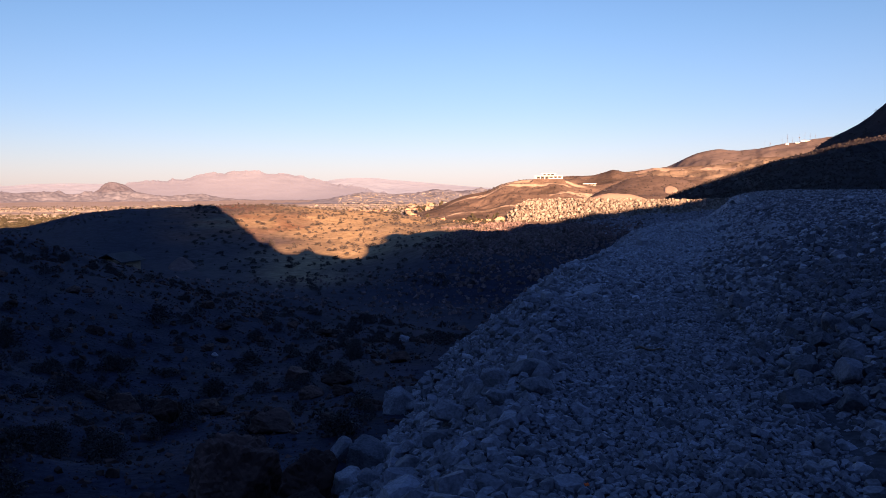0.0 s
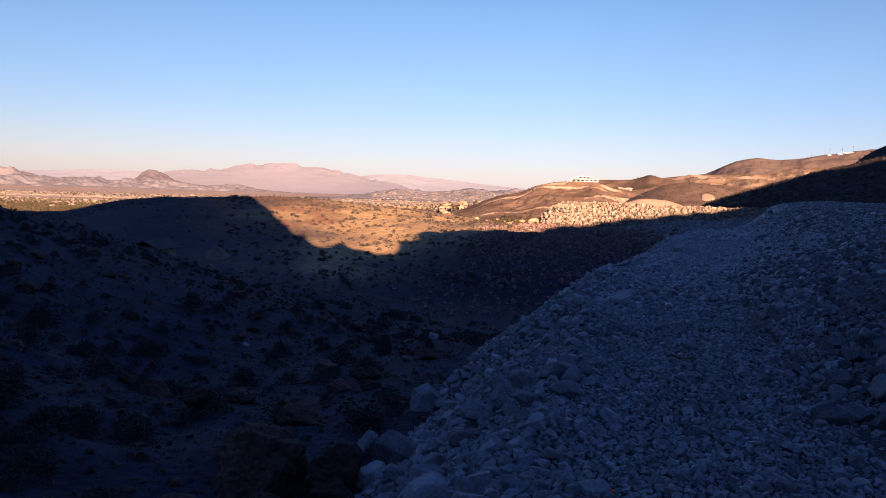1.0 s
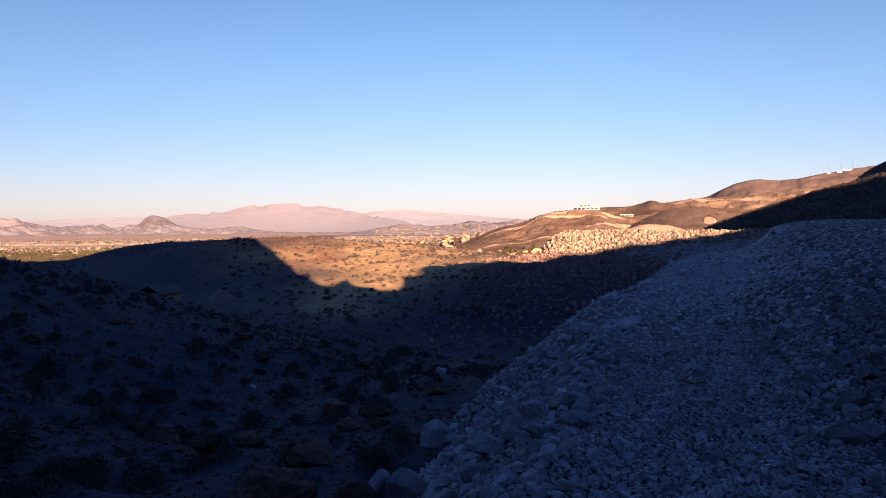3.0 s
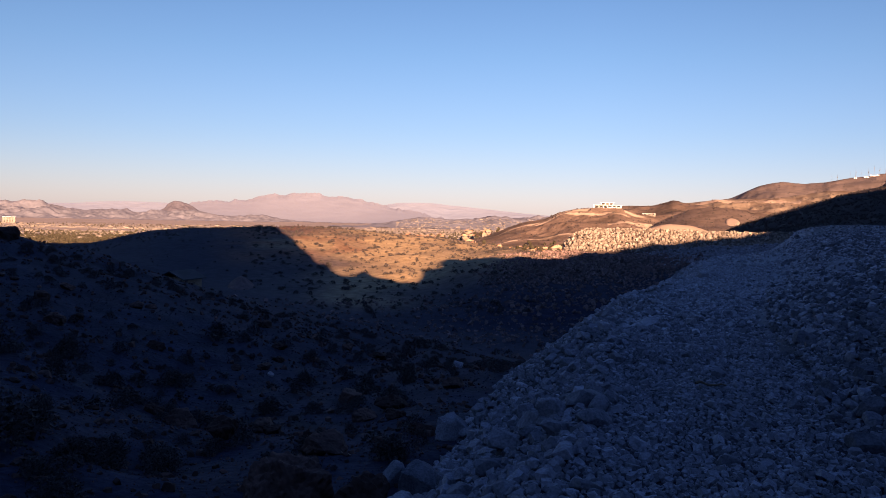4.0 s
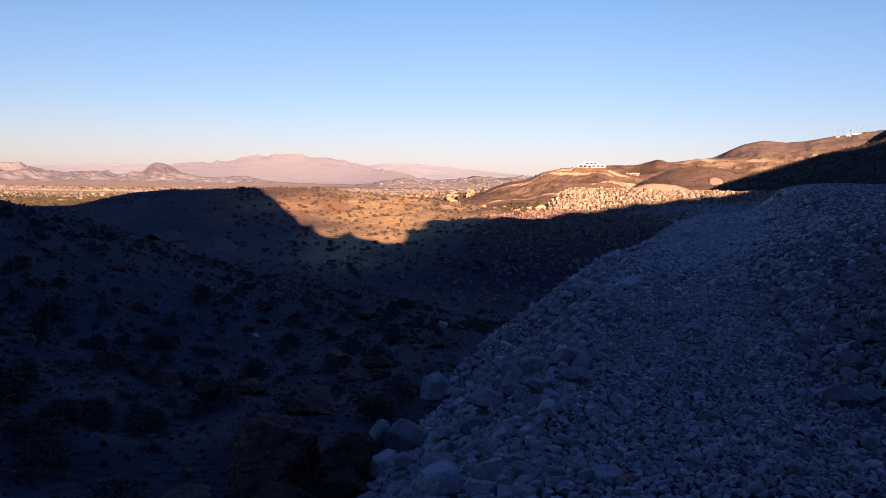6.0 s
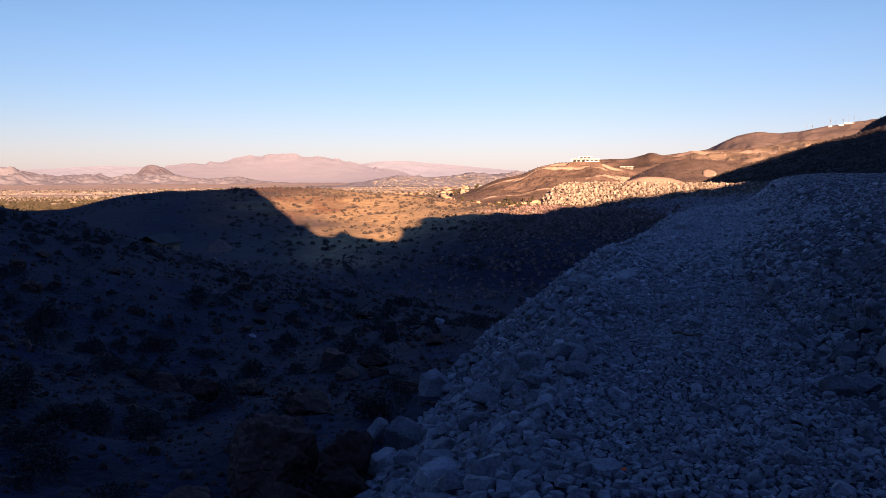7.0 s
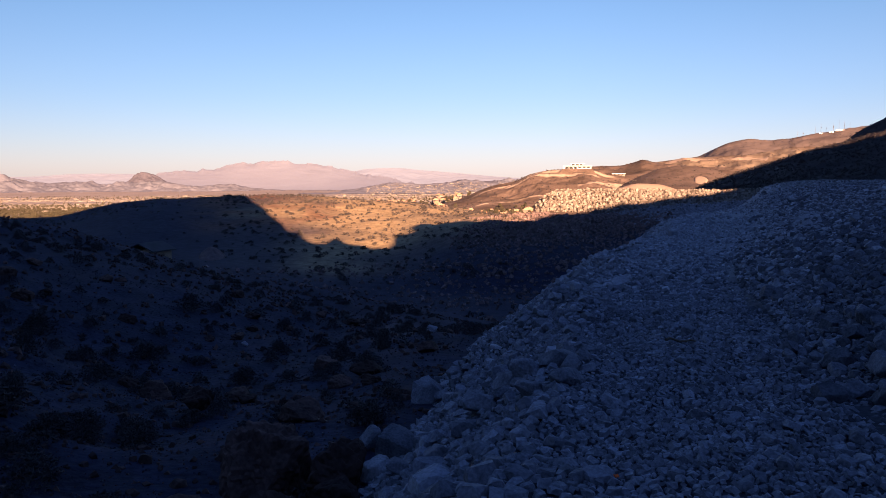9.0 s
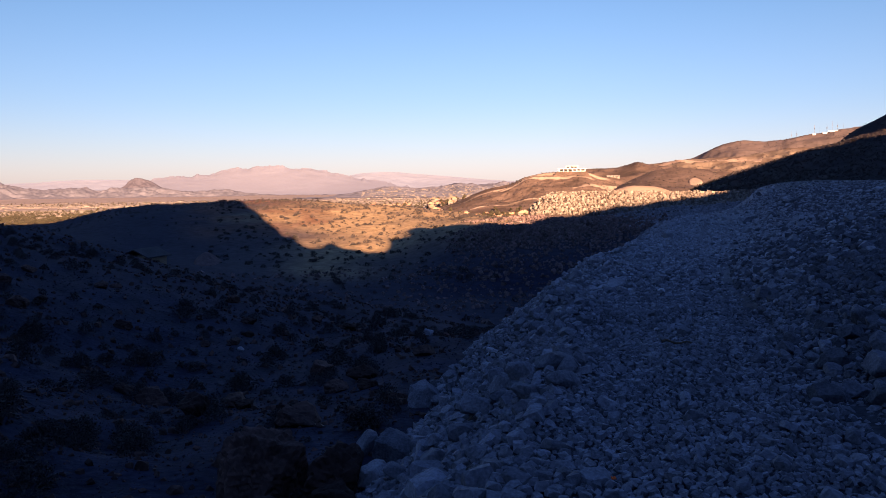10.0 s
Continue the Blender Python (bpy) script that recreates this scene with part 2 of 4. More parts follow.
# paler limestone, for white blocks and for light painted on the far stones
BRIGHT_STONE = material("brightened_limestone", (0.17, 0.178, 0.207), (0.38, 0.398, 0.455), 0.2, 0.85, 0.7, 9, island=0.3)
# bank stone with the warm evening sun put into its cream colour
BANK_STONE = material("sunlit_quarry_stone", (0.114, 0.105, 0.094), (0.218, 0.2, 0.182), 0.8, 0.85, 0.5, 7, island=0.5)
BROWN_STONE = material("varnished_rock", (0.03, 0.022, 0.022), (0.098, 0.066, 0.06), 0.4, 0.85, 0.6, 7, island=0.45)
RED_RUBBLE = material("reddish_rubble", (0.068, 0.054, 0.058), (0.172, 0.135, 0.136), 0.6, 0.85, 0.6, 7, island=0.4)
SHEET = material("weathered_sheet_metal", (0.045, 0.047, 0.054), (0.08, 0.083, 0.092), 0.6, 0.84, 0.1)
HILL_EARTH = material("hill_earth", (0.06, 0.047, 0.041), (0.142, 0.112, 0.095), 18, 0.95, 0.3, 9, stain=(0.052, 0.042, 0.037), stain_size=60, second=[((0.24, 0.2, 0.16), (0.34, 0.29, 0.235), "graded")])
# hillside soil darkened: its evening shade is put into the colour
SHADED_SLOPE = material("shaded_slope_soil", (0.01, 0.0095, 0.0125), (0.034, 0.03, 0.035), 6, 0.95, 0.6, 8)
HILL_DARK = material("dark_hill_earth", (0.05, 0.041, 0.038), (0.108, 0.088, 0.08), 18, 0.95, 0.3, 9)
HILL_FAR = material("far_hill_rock", (0.075, 0.065, 0.065), (0.13, 0.113, 0.112), 30, 0.95, 0.3, 8)
GRADED = material("graded_earth", (0.2, 0.165, 0.135), (0.28, 0.235, 0.195), 30, 0.95, 0.2, 6)
# far ranges: pale and bluish because distance haze is mixed into the rock colour
MOUNTAIN = material("hazed_mountain_rock", (0.168, 0.2, 0.285), (0.182, 0.217, 0.31), 120, 0.95, 0, 8)
MOUNTAIN_LOW = material("hazed_low_rock", (0.088, 0.101, 0.143), (0.145, 0.162, 0.218), 110, 0.95, 0.2, 7)
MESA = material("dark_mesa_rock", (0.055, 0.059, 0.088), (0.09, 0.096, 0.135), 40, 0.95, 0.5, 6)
MOUNTAIN_PALE = material("hazed_far_rock", (0.172, 0.22, 0.33), (0.188, 0.238, 0.35), 300, 0.95, 0.3, 6)
LITTER = material("grey_rock_litter", (0.02, 0.022, 0.034), (0.07, 0.075, 0.105), 0.3, 0.9, 0.4, 7, island=0.5)
LEAF = material("scrub_leaf", (0.021, 0.0205, 0.0235), (0.058, 0.0555, 0.06), 0.3, 0.8, 0, 5, island=0.4)
TREE_LEAF = material("tree_leaf", (0.02, 0.02, 0.014), (0.05, 0.048, 0.03), 3, 0.8, 0, 5, island=0.4)
BARK = material("grey_bark", (0.1, 0.08, 0.06), (0.2, 0.16, 0.12), 0.2, 0.9, 0.3)
DRY_WOOD = material("dry_wood", (0.2, 0.16, 0.12), (0.36, 0.3, 0.23), 0.1, 0.8, 0.3)
WHITE_WALL = material("white_render", (0.5, 0.53, 0.58), (0.6, 0.63, 0.68), 3, 0.8, 0.1)
STUCCO = material("tan_stucco", (0.12, 0.118, 0.112), (0.2, 0.196, 0.185), 8, 0.9, 0.1, 4, island=0.25)
ROOF_TILE = material("clay_roof_tile", (0.3, 0.17, 0.11), (0.42, 0.26, 0.17), 6, 0.85, 0.2, 6, island=0.3)
DARK_GLASS = material("dark_window", (0.02, 0.025, 0.03), (0.04, 0.045, 0.05), 4, 0.12, 0)
STEEL = material("galvanised_steel", (0.07, 0.075, 0.085), (0.1, 0.105, 0.115), 1, 0.6, 0)
ORANGE = material("orange_plastic", (0.6, 0.1, 0.02), (0.75, 0.16, 0.03), 0.1, 0.5, 0)


# ---- mesh helpers ----
def mesh_from(name, verts, tris, mat, shade=False):
    me = bpy.data.meshes.new(name)
    verts, tris = np.asarray(verts, np.float32), np.asarray(tris, np.int32)
    k = tris.shape[1]
    me.vertices.add(len(verts))
    me.vertices.foreach_set("co", verts.ravel())
    me.loops.add(tris.size)
    me.loops.foreach_set("vertex_index", tris.ravel())
    me.polygons.add(len(tris))
    me.polygons.foreach_set("loop_start", np.arange(0, tris.size, k, dtype=np.int32))
    me.polygons.foreach_set("use_smooth", np.full(len(tris), shade, bool))
    me.materials.append(mat)
    me.update(calc_edges=True)
    me.validate()
    return me


def grid_mesh(name, X, Y, Z, mat, shade=True):
    a, b = X.shape
    i = np.arange(a * b).reshape(a, b)
    quads = np.stack([i[:-1, :-1], i[1:, :-1], i[1:, 1:], i[:-1, 1:]], -1).reshape(-1, 4)
    return mesh_from(name, np.stack([X, Y, Z], -1).reshape(-1, 3), quads, mat, shade)


def part(name, bm, mat, parent=None, label=""):
    me = bpy.data.meshes.new(name)
    bm.to_mesh(me)
    bm.free()
    me.materials.append(mat)
    ob = new(name, me)
    if parent:
        ob.parent = parent
    return tagged(ob, label)


def box(bm, x0, y0, z0, x1, y1, z1):
    vs = bmesh.ops.create_cube(bm, size=1.0)["verts"]
    for v in vs:
        v.co = Vector(((x0 + x1) / 2 + v.co.x * (x1 - x0), (y0 + y1) / 2 + v.co.y * (y1 - y0), (z0 + z1) / 2 + v.co.z * (z1 - z0)))
    return bm


def boxes(*spans):
    bm = bmesh.new()
    for s in spans:
        box(bm, *s)
    return bm


def rock_shape(seed, chips=4, flat=0.6):
    """A blocky broken stone: a skewed block with some corners knocked off, about one metre across."""
    rng = np.random.default_rng(seed)
    half = 0.5 * np.array([1.0, rng.uniform(0.55, 0.9), flat * rng.uniform(0.65, 1.15)])
    corners = np.array([(a, b, c) for a in (-1, 1) for b in (-1, 1) for c in (-1, 1)], float)
    taper = 1 - 0.3 * rng.uniform(size=3)
    chipped = set(rng.permutation(8)[:chips].tolist())
    p = []
    for k, c in enumerate(corners):
        c = c * (1 + rng.normal(size=3) * 0.16)
        c[:2] *= np.where(c[2] > 0, taper[:2], 1)
        if k in chipped:
            for axis in range(3):
                q = c.copy()
                q[axis] *= 1 - rng.uniform(0.25, 0.95)
                p.append(q)
        else:
            p.append(c)
    bm = bmesh.new()
    for q in np.array(p) * half:
        bm.verts.new(q)
    bmesh.ops.convex_hull(bm, input=bm.verts)
    bmesh.ops.triangulate(bm, faces=bm.faces)
    bmesh.ops.delete(bm, geom=[v for v in bm.verts if not v.link_faces], context="VERTS")
    bm.verts.index_update()
    v = np.array([x.co[:] for x in bm.verts])
    f = np.array([[x.index for x in face.verts] for face in bm.faces])
    bm.free()
    return v, f


def boulder_shape(seed, cuts=13, fine=3, worn=1.0):
    """A weathered boulder: a ball cut by planes, its faces roughened; about one metre across."""
    rng = np.random.default_rng(seed)
    bm = bmesh.new()
    bmesh.ops.create_icosphere(bm, subdivisions=fine, radius=1.0)
    v = np.array([x.co[:] for x in bm.verts])
    f = np.array([[x.index for x in face.verts] for face in bm.faces])
    bm.free()
    n = rng.normal(size=(cuts, 3))
    n /= np.linalg.norm(n, axis=1)[:, None]
    d = rng.uniform(0.5, 0.95, cuts)
    reach = np.where(v @ n.T > 0.05, d / np.maximum(v @ n.T, 0.05), 9).min(1)
    r = np.minimum(reach, 1.05) * 0.5
    r = r * (1 + worn * 0.1 * fbm(v[:, 0] * 3 + seed, v[:, 1] * 3 + v[:, 2] * 2, 1.0, 4, seed) + worn * 0.05 * fbm(v[:, 2] * 9, v[:, 0] * 9 + v[:, 1] * 5, 1.0, 2, seed))
    r = r * (1 + worn * 0.03 * fbm(v[:, 0] * 22 + v[:, 2] * 7, v[:, 1] * 22 - v[:, 2] * 13, 1.0, 2, seed + 3))
    bed = 0.5 if fine < 5 else v @ np.array([0.25, 0.15, 0.95]) * 5 + 0.8 * fbm(v[:, 0] * 2, v[:, 1] * 2, 1.0, 2, seed + 5)
    r = r * (1 - 0.06 * np.exp(-((bed - np.round(bed)) / 0.09) ** 2) * (fbm(v[:, 0] * 3, v[:, 2] * 3, 1.0, 2, seed + 7) > -0.1))
    return v * r[:, None], f


def shrub_shape(seed, leaves=70, wide=1.0, tall=0.7, leaf=1.0):
    """A desert shrub: many small leaf sprays in a loose uneven dome, about one metre across."""
    rng = np.random.default_rng(seed)
    a, h = rng.uniform(0, 2 * np.pi, leaves), rng.uniform(0.02, 1, leaves)
    lobe = 1 + 0.35 * np.sin(3 * a + seed) + 0.2 * np.sin(5 * a + 2 * seed)
    rad = 0.5 * wide * lobe * np.sqrt(1 - 0.85 * h * h) * rng.uniform(0.35, 1, leaves)
    c = np.stack([rad * np.cos(a), rad * np.sin(a), h * tall * rng.uniform(0.7, 1.05, leaves)], -1)
    s = rng.uniform(0.09, 0.2, leaves) * leaf
    verts, tris = [], []
    for k in range(leaves):
        up = c[k] * np.array([1, 1, 0.6]) + rng.normal(size=3) * 0.3
        up /= np.linalg.norm(up) + 1e-6
        side = np.cross(up, rng.normal(size=3))
        side /= np.linalg.norm(side) + 1e-6
        n0 = len(verts)
        verts += [c[k] - side * s[k] * 0.6 - up * s[k] * 0.5, c[k] + side * s[k] * 0.6 - up * s[k] * 0.3,
                  c[k] + up * s[k] * 1.2, c[k] - np.cross(up, side) * s[k] * 0.7]
        tris += [[n0, n0 + 1, n0 + 2], [n0 + 1, n0 + 3, n0 + 2], [n0 + 3, n0, n0 + 2]]
    return np.array(verts), np.array(tris)


def turn_matrices(rng, n, lean=np.pi):
    a, b, c = rng.uniform(0, 2 * np.pi, n), rng.uniform(-lean, lean, n), rng.uniform(-lean, lean, n)
    ca, sa, cb, sb, cc, sc = np.cos(a), np.sin(a), np.cos(b), np.sin(b), np.cos(c), np.sin(c)
    o, z = np.ones(n), np.zeros(n)
    A = np.stack([ca, -sa, z, sa, ca, z, z, z, o], -1).reshape(n, 3, 3)
    B = np.stack([cb, z, sb, z, o, z, -sb, z, cb], -1).reshape(n, 3, 3)
    C = np.stack([o, z, z, z, cc, -sc, z, sc, cc], -1).reshape(n, 3, 3)
    return A @ B @ C


def strewn(name, shapes, where, sizes, mat, seed, lean=np.pi, squash=None):
    """One mesh of many pieces, each a shape of its own turn and size."""
    rng = np.random.default_rng(seed)
    where, sizes = np.asarray(where), np.asarray(sizes)
    pick = rng.integers(0, len(shapes), len(where))
    turns = turn_matrices(rng, len(where), lean)
    verts, tris, base = [], [], 0
    for k, (v, f) in enumerate(shapes):
        idx = np.nonzero(pick == k)[0]
        if not len(idx):
            continue
        w = np.einsum("nij,vj->nvi", turns[idx], v) * sizes[idx][:, None, None]
        if squash is not None:
            w[..., 2] *= squash
        w = w + where[idx][:, None, :]
        verts.append(w.reshape(-1, 3))
        tris.append((f[None] + (np.arange(len(idx)) * len(v))[:, None, None] + base).reshape(-1, 3))
        base += len(idx) * len(v)
    return mesh_from(name, np.concatenate(verts), np.concatenate(tris), mat)


# ---- ground ----
def build_ground():
    fine = np.linspace(-44, 36, 460)
    rest = np.linspace(36, 316, 90)[1:]
    az = np.radians(np.concatenate([fine, rest]))
    r = np.exp(np.concatenate([np.linspace(np.log(0.6), np.log(300), 250), np.linspace(np.log(300), np.log(4950), 61)[1:]]))
    A, R = np.meshgrid(az, r)
    X, Y = R * np.sin(A), R * np.cos(A)
    Z = land(X, Y)
    Z = np.where(R < 300, np.where(road(X, Y, False) > Z, Z - 0.12, Z), Z)
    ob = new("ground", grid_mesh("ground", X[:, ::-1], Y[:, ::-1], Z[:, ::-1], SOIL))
    ob.data.materials.append(PLAIN)
    # dark soil near by and in the gully, tan soil on the hill across it, the plain beyond
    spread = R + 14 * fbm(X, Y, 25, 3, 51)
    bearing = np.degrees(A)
    # tan is cut back over the shaded left and foot, painting shade into the soil
    lit_sand = smooth(96, 130, spread) * smooth(9, -2, bearing + 2.5 * fbm(X, Y, 12, 2, 53)) * (0.02 + 0.98 * smooth(-15.5, -9.5, bearing + 3 * fbm(X, Y, 30, 3, 55)))
    lit_sand = lit_sand * np.clip(0.85 + 0.25 * fbm(X, Y, 9, 3, 65) + 0.3 * fbm(X, Y, 7, 2, 66), 0.3, 1)
    ob.data.attributes.new("lit_sand", "FLOAT", "POINT").data.foreach_set("value", lit_sand[:, ::-1].ravel().astype(np.float32))
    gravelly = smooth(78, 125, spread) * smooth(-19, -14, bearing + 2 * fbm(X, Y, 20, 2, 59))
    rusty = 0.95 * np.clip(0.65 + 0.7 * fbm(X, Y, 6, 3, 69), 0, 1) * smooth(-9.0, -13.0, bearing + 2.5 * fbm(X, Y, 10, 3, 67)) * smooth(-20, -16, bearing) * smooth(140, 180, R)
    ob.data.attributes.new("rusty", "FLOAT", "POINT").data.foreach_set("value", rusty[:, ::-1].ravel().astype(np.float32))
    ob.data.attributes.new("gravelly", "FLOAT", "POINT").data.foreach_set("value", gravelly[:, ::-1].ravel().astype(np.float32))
    zone = np.where(R > 330, 1, 0)[:, ::-1][:-1, :-1]
    ob.data.polygons.foreach_set("material_index", zone.ravel().astype(np.int32))
    return tagged(ob, "brown stony desert ground with sparse scrub", "ground", kind="structure")


build_ground()


def build_road():
    s, y = np.meshgrid(np.linspace(0, 1, 200), np.concatenate([np.linspace(-8, 40, 230), np.linspace(40, 150, 90)[1:]]))
    x = (curve(y, LEFT_EDGE) - 14) + s**1.3 * (60 + 0.25 * np.maximum(y, 0))
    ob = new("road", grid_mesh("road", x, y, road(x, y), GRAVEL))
    # pale dust on the driven lane, and glancing sky light painted in with distance
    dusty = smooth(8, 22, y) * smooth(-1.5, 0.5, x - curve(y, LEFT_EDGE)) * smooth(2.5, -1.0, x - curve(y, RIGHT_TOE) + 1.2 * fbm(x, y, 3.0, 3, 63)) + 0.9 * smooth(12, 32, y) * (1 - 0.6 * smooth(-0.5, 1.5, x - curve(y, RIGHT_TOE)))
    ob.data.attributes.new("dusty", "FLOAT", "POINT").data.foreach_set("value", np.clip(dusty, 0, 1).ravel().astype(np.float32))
    return tagged(ob, "pale crushed limestone road with rubble banks", "road", kind="structure")


rubble_road = build_road()


# ---- hills and mountains ----
def hill(name, label, ridge, foot, back, mat, rough, size, seed, category="hill", columns=260, rows=60, shape=1.3, crest_rough=0.08, jag=0.0, soft=True):
    """A long hill: ridge holds (bearing, distance, height of the crest); foot and back are (distance, height)."""
    az = np.linspace(ridge[0][0], ridge[-1][0], columns)
    rc = curve(az, [(k[0], k[1]) for k in ridge])
    zc = curve(az, [(k[0], k[2]) for k in ridge])
    teeth = jag * (1 - 2 * np.abs(fbm(az, 0 * az + seed, 0.9, 4, seed + 9)))
    t = np.linspace(0, 1, rows)[:, None]
    front = int(rows * 0.75)
    tf, tb = np.linspace(0, 1, front)[:, None], np.linspace(0, 1, rows - front + 1)[1:, None]
    R = np.concatenate([foot[0] + (rc - foot[0]) * tf, rc + (back[0] - rc) * tb])
    H = np.concatenate([foot[1] + (zc - foot[1]) * tf**shape + teeth * tf**9, zc + (back[1] - zc) * tb**1.2 + teeth * (1 - tb)])
    A = np.radians(np.broadcast_to(az, R.shape))
    X, Y = R * np.sin(A), R * np.cos(A)
    lift = np.clip((H - foot[1]) / np.maximum(zc.max() - foot[1], 1), 0, 1)
    body = np.concatenate([np.sin(np.pi * np.clip(tf, 0, 1) * 0.95) ** 0.7, 0.2 + 0.8 * tb])
    wave = ridged(X, Y, size, 5, seed)
    Z = H + rough * (wave - wave[front - 1].mean()) * (crest_rough + (1 - crest_rough) * body) * (0.3 + 0.7 * lift)
    ob = new(name, grid_mesh(name, X[:, ::-1], Y[:, ::-1], Z[:, ::-1], mat, soft))
    TOPS[name] = (az, R, Z)
    return tagged(ob, label, category, kind="structure")


TOPS = {}


def top_of(name, az, r):
    """The height of a hill's surface at a bearing and distance."""
    azs, R, Z = TOPS[name]
    j = int(np.clip(np.searchsorted(azs, az), 0, len(azs) - 1))
    return float(np.interp(r, R[:, j], Z[:, j]))


def up(r, el):
    return 1.7 + r * math.tan(radians(el))


def crest(r, pairs):
    return [(a, r, up(r, e)) for a, e in pairs]


hill("hill_terraced", "low brown desert hill with graded house pads",
     crest(1100, [(-2.5, -1.9), (-0.5, -1.42), (0.6, -0.95), (1.7, -0.55), (2.9, -0.25), (4.0, 0.2), (5.1, 0.35), (6.3, 0.45), (8.1, 0.43), (8.9, 0.24), (10.4, -0.1), (12, -0.4), (19, -0.6)]),
     (850, -37), (1350, -30), HILL_EARTH, 5, 55, 101, columns=420, rows=200)


def grade_terraces():
    """Bare graded earth on the terraced hill: house pads, a wedge and two tracks."""
    az, R, Z = TOPS["hill_terraced"]
    A = np.broadcast_to(az, R.shape)
    wob = 2.5 * fbm(A * 18, R, 25, 3, 57)

    def band(mid, half, a0, a1):
        return smooth(half + 2.5, half - 1.5, np.abs(R - mid + wob)) * smooth(a0 - 0.3, a0 + 0.3, A) * smooth(a1 + 0.3, a1 - 0.3, A)

    cover = band(curve(az, [(2.5, 1086), (6, 1094), (9.8, 1090)]), 5, 3.2, 9.4)
    cover = np.maximum(cover, band(curve(az, [(2.2, 1062), (5, 1078), (8.6, 1072)]), 4, 2.2, 8.4))
    cover = np.maximum(cover, band(curve(az, [(7.2, 1018), (9.0, 1040), (11.4, 1046)]), curve(az, [(7.2, 3), (9.6, 13), (11.4, 7)]), 7.2, 11.2))
    cover = np.maximum(cover, band(curve(az, [(-1.6, 935), (2, 955), (5, 968)]), 3, -1.4, 4.8))
    cover = np.maximum(cover, band(curve(az, [(-0.4, 1050), (2.6, 1076)]), 4, -0.4, 2.8))
    ob = bpy.data.objects["hill_terraced"]
    ob.data.attributes.new("graded", "FLOAT", "POINT").data.foreach_set("value", cover[:, ::-1].ravel().astype(np.float32))


grade_terraces()
hill("hill_rounded", "rounded dark brown desert hill",
     crest(950, [(8.6, -1.2), (9.6, -0.8), (10.4, -0.35), (11.5, 0.2), (12.6, 0.6), (13.6, 0.72), (15.1, 0.58), (16.4, 0.2), (17.2, -0.3), (18.5, -0.8)]),
     (720, -22), (1100, -20), HILL_DARK, 2.5, 70, 111)
hill("hill_middle", "brown desert hills behind the graded pads",
     crest(1450, [(6, 0.2), (8.1, 0.66), (9.6, 0.66), (10.7, 0.83), (11.3, 0.98), (12.2, 0.85), (13.2, 0.8), (14.7, 0.7), (17, 0.6)]),
     (1150, -12), (1700, -10), HILL_EARTH, 8, 120, 121)
hill("hill_tan", "tan mottled slope with graded tracks",
     crest(1600, [(10.5, 0.6), (11.8, 0.95), (13.0, 1.08), (14.7, 1.2), (16, 1.25), (18, 1.4), (20, 1.7), (23, 2.1), (27, 2.4)]),
     (1250, -5), (1800, 0), SAND, 9, 50, 131)
hill("hill_far", "far reddish desert hill under antenna masts",
     crest(2000, [(11, 0.8), (13.2, 1.1), (14.7, 1.29), (15.9, 1.9), (16.6, 2.18), (17.8, 2.42), (19.1, 2.33), (20.5, 2.42), (22.1, 2.67), (23.4, 2.85), (24.3, 3.0), (27, 3.4), (34, 4.2)]),
     (1500, 2), (2400, 0), HILL_FAR, 14, 150, 141, crest_rough=0.15)
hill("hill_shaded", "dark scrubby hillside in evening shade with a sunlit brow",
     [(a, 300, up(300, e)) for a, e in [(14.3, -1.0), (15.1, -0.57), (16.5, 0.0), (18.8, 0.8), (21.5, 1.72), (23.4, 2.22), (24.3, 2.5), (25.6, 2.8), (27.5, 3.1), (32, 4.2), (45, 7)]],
     (160, -2), (400, -10), SHADED_SLOPE, 2.0, 30, 161, shape=1.1)
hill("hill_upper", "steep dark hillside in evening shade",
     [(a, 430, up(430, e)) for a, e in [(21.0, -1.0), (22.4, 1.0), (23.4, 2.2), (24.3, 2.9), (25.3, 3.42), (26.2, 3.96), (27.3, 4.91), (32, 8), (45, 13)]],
     (330, 5), (560, -10), SHADED_SLOPE, 2.5, 30, 171, shape=1.1)
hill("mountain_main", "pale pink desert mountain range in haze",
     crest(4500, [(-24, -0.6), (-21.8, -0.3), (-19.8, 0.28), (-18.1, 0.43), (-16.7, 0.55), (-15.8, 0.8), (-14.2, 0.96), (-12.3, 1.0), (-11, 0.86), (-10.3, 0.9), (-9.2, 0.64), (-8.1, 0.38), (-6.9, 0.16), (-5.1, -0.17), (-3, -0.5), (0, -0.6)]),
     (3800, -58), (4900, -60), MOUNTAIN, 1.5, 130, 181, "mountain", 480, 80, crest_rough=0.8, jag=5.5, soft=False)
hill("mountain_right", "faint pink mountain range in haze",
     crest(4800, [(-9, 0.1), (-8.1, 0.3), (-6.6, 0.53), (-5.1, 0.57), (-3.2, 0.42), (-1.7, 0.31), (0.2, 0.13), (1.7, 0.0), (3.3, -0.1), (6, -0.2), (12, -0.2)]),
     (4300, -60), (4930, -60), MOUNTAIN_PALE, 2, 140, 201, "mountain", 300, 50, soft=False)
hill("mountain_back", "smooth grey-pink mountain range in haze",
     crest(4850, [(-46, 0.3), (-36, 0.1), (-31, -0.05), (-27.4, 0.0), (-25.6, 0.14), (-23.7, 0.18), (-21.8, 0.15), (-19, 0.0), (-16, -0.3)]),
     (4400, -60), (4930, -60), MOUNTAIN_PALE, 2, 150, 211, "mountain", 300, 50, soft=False)
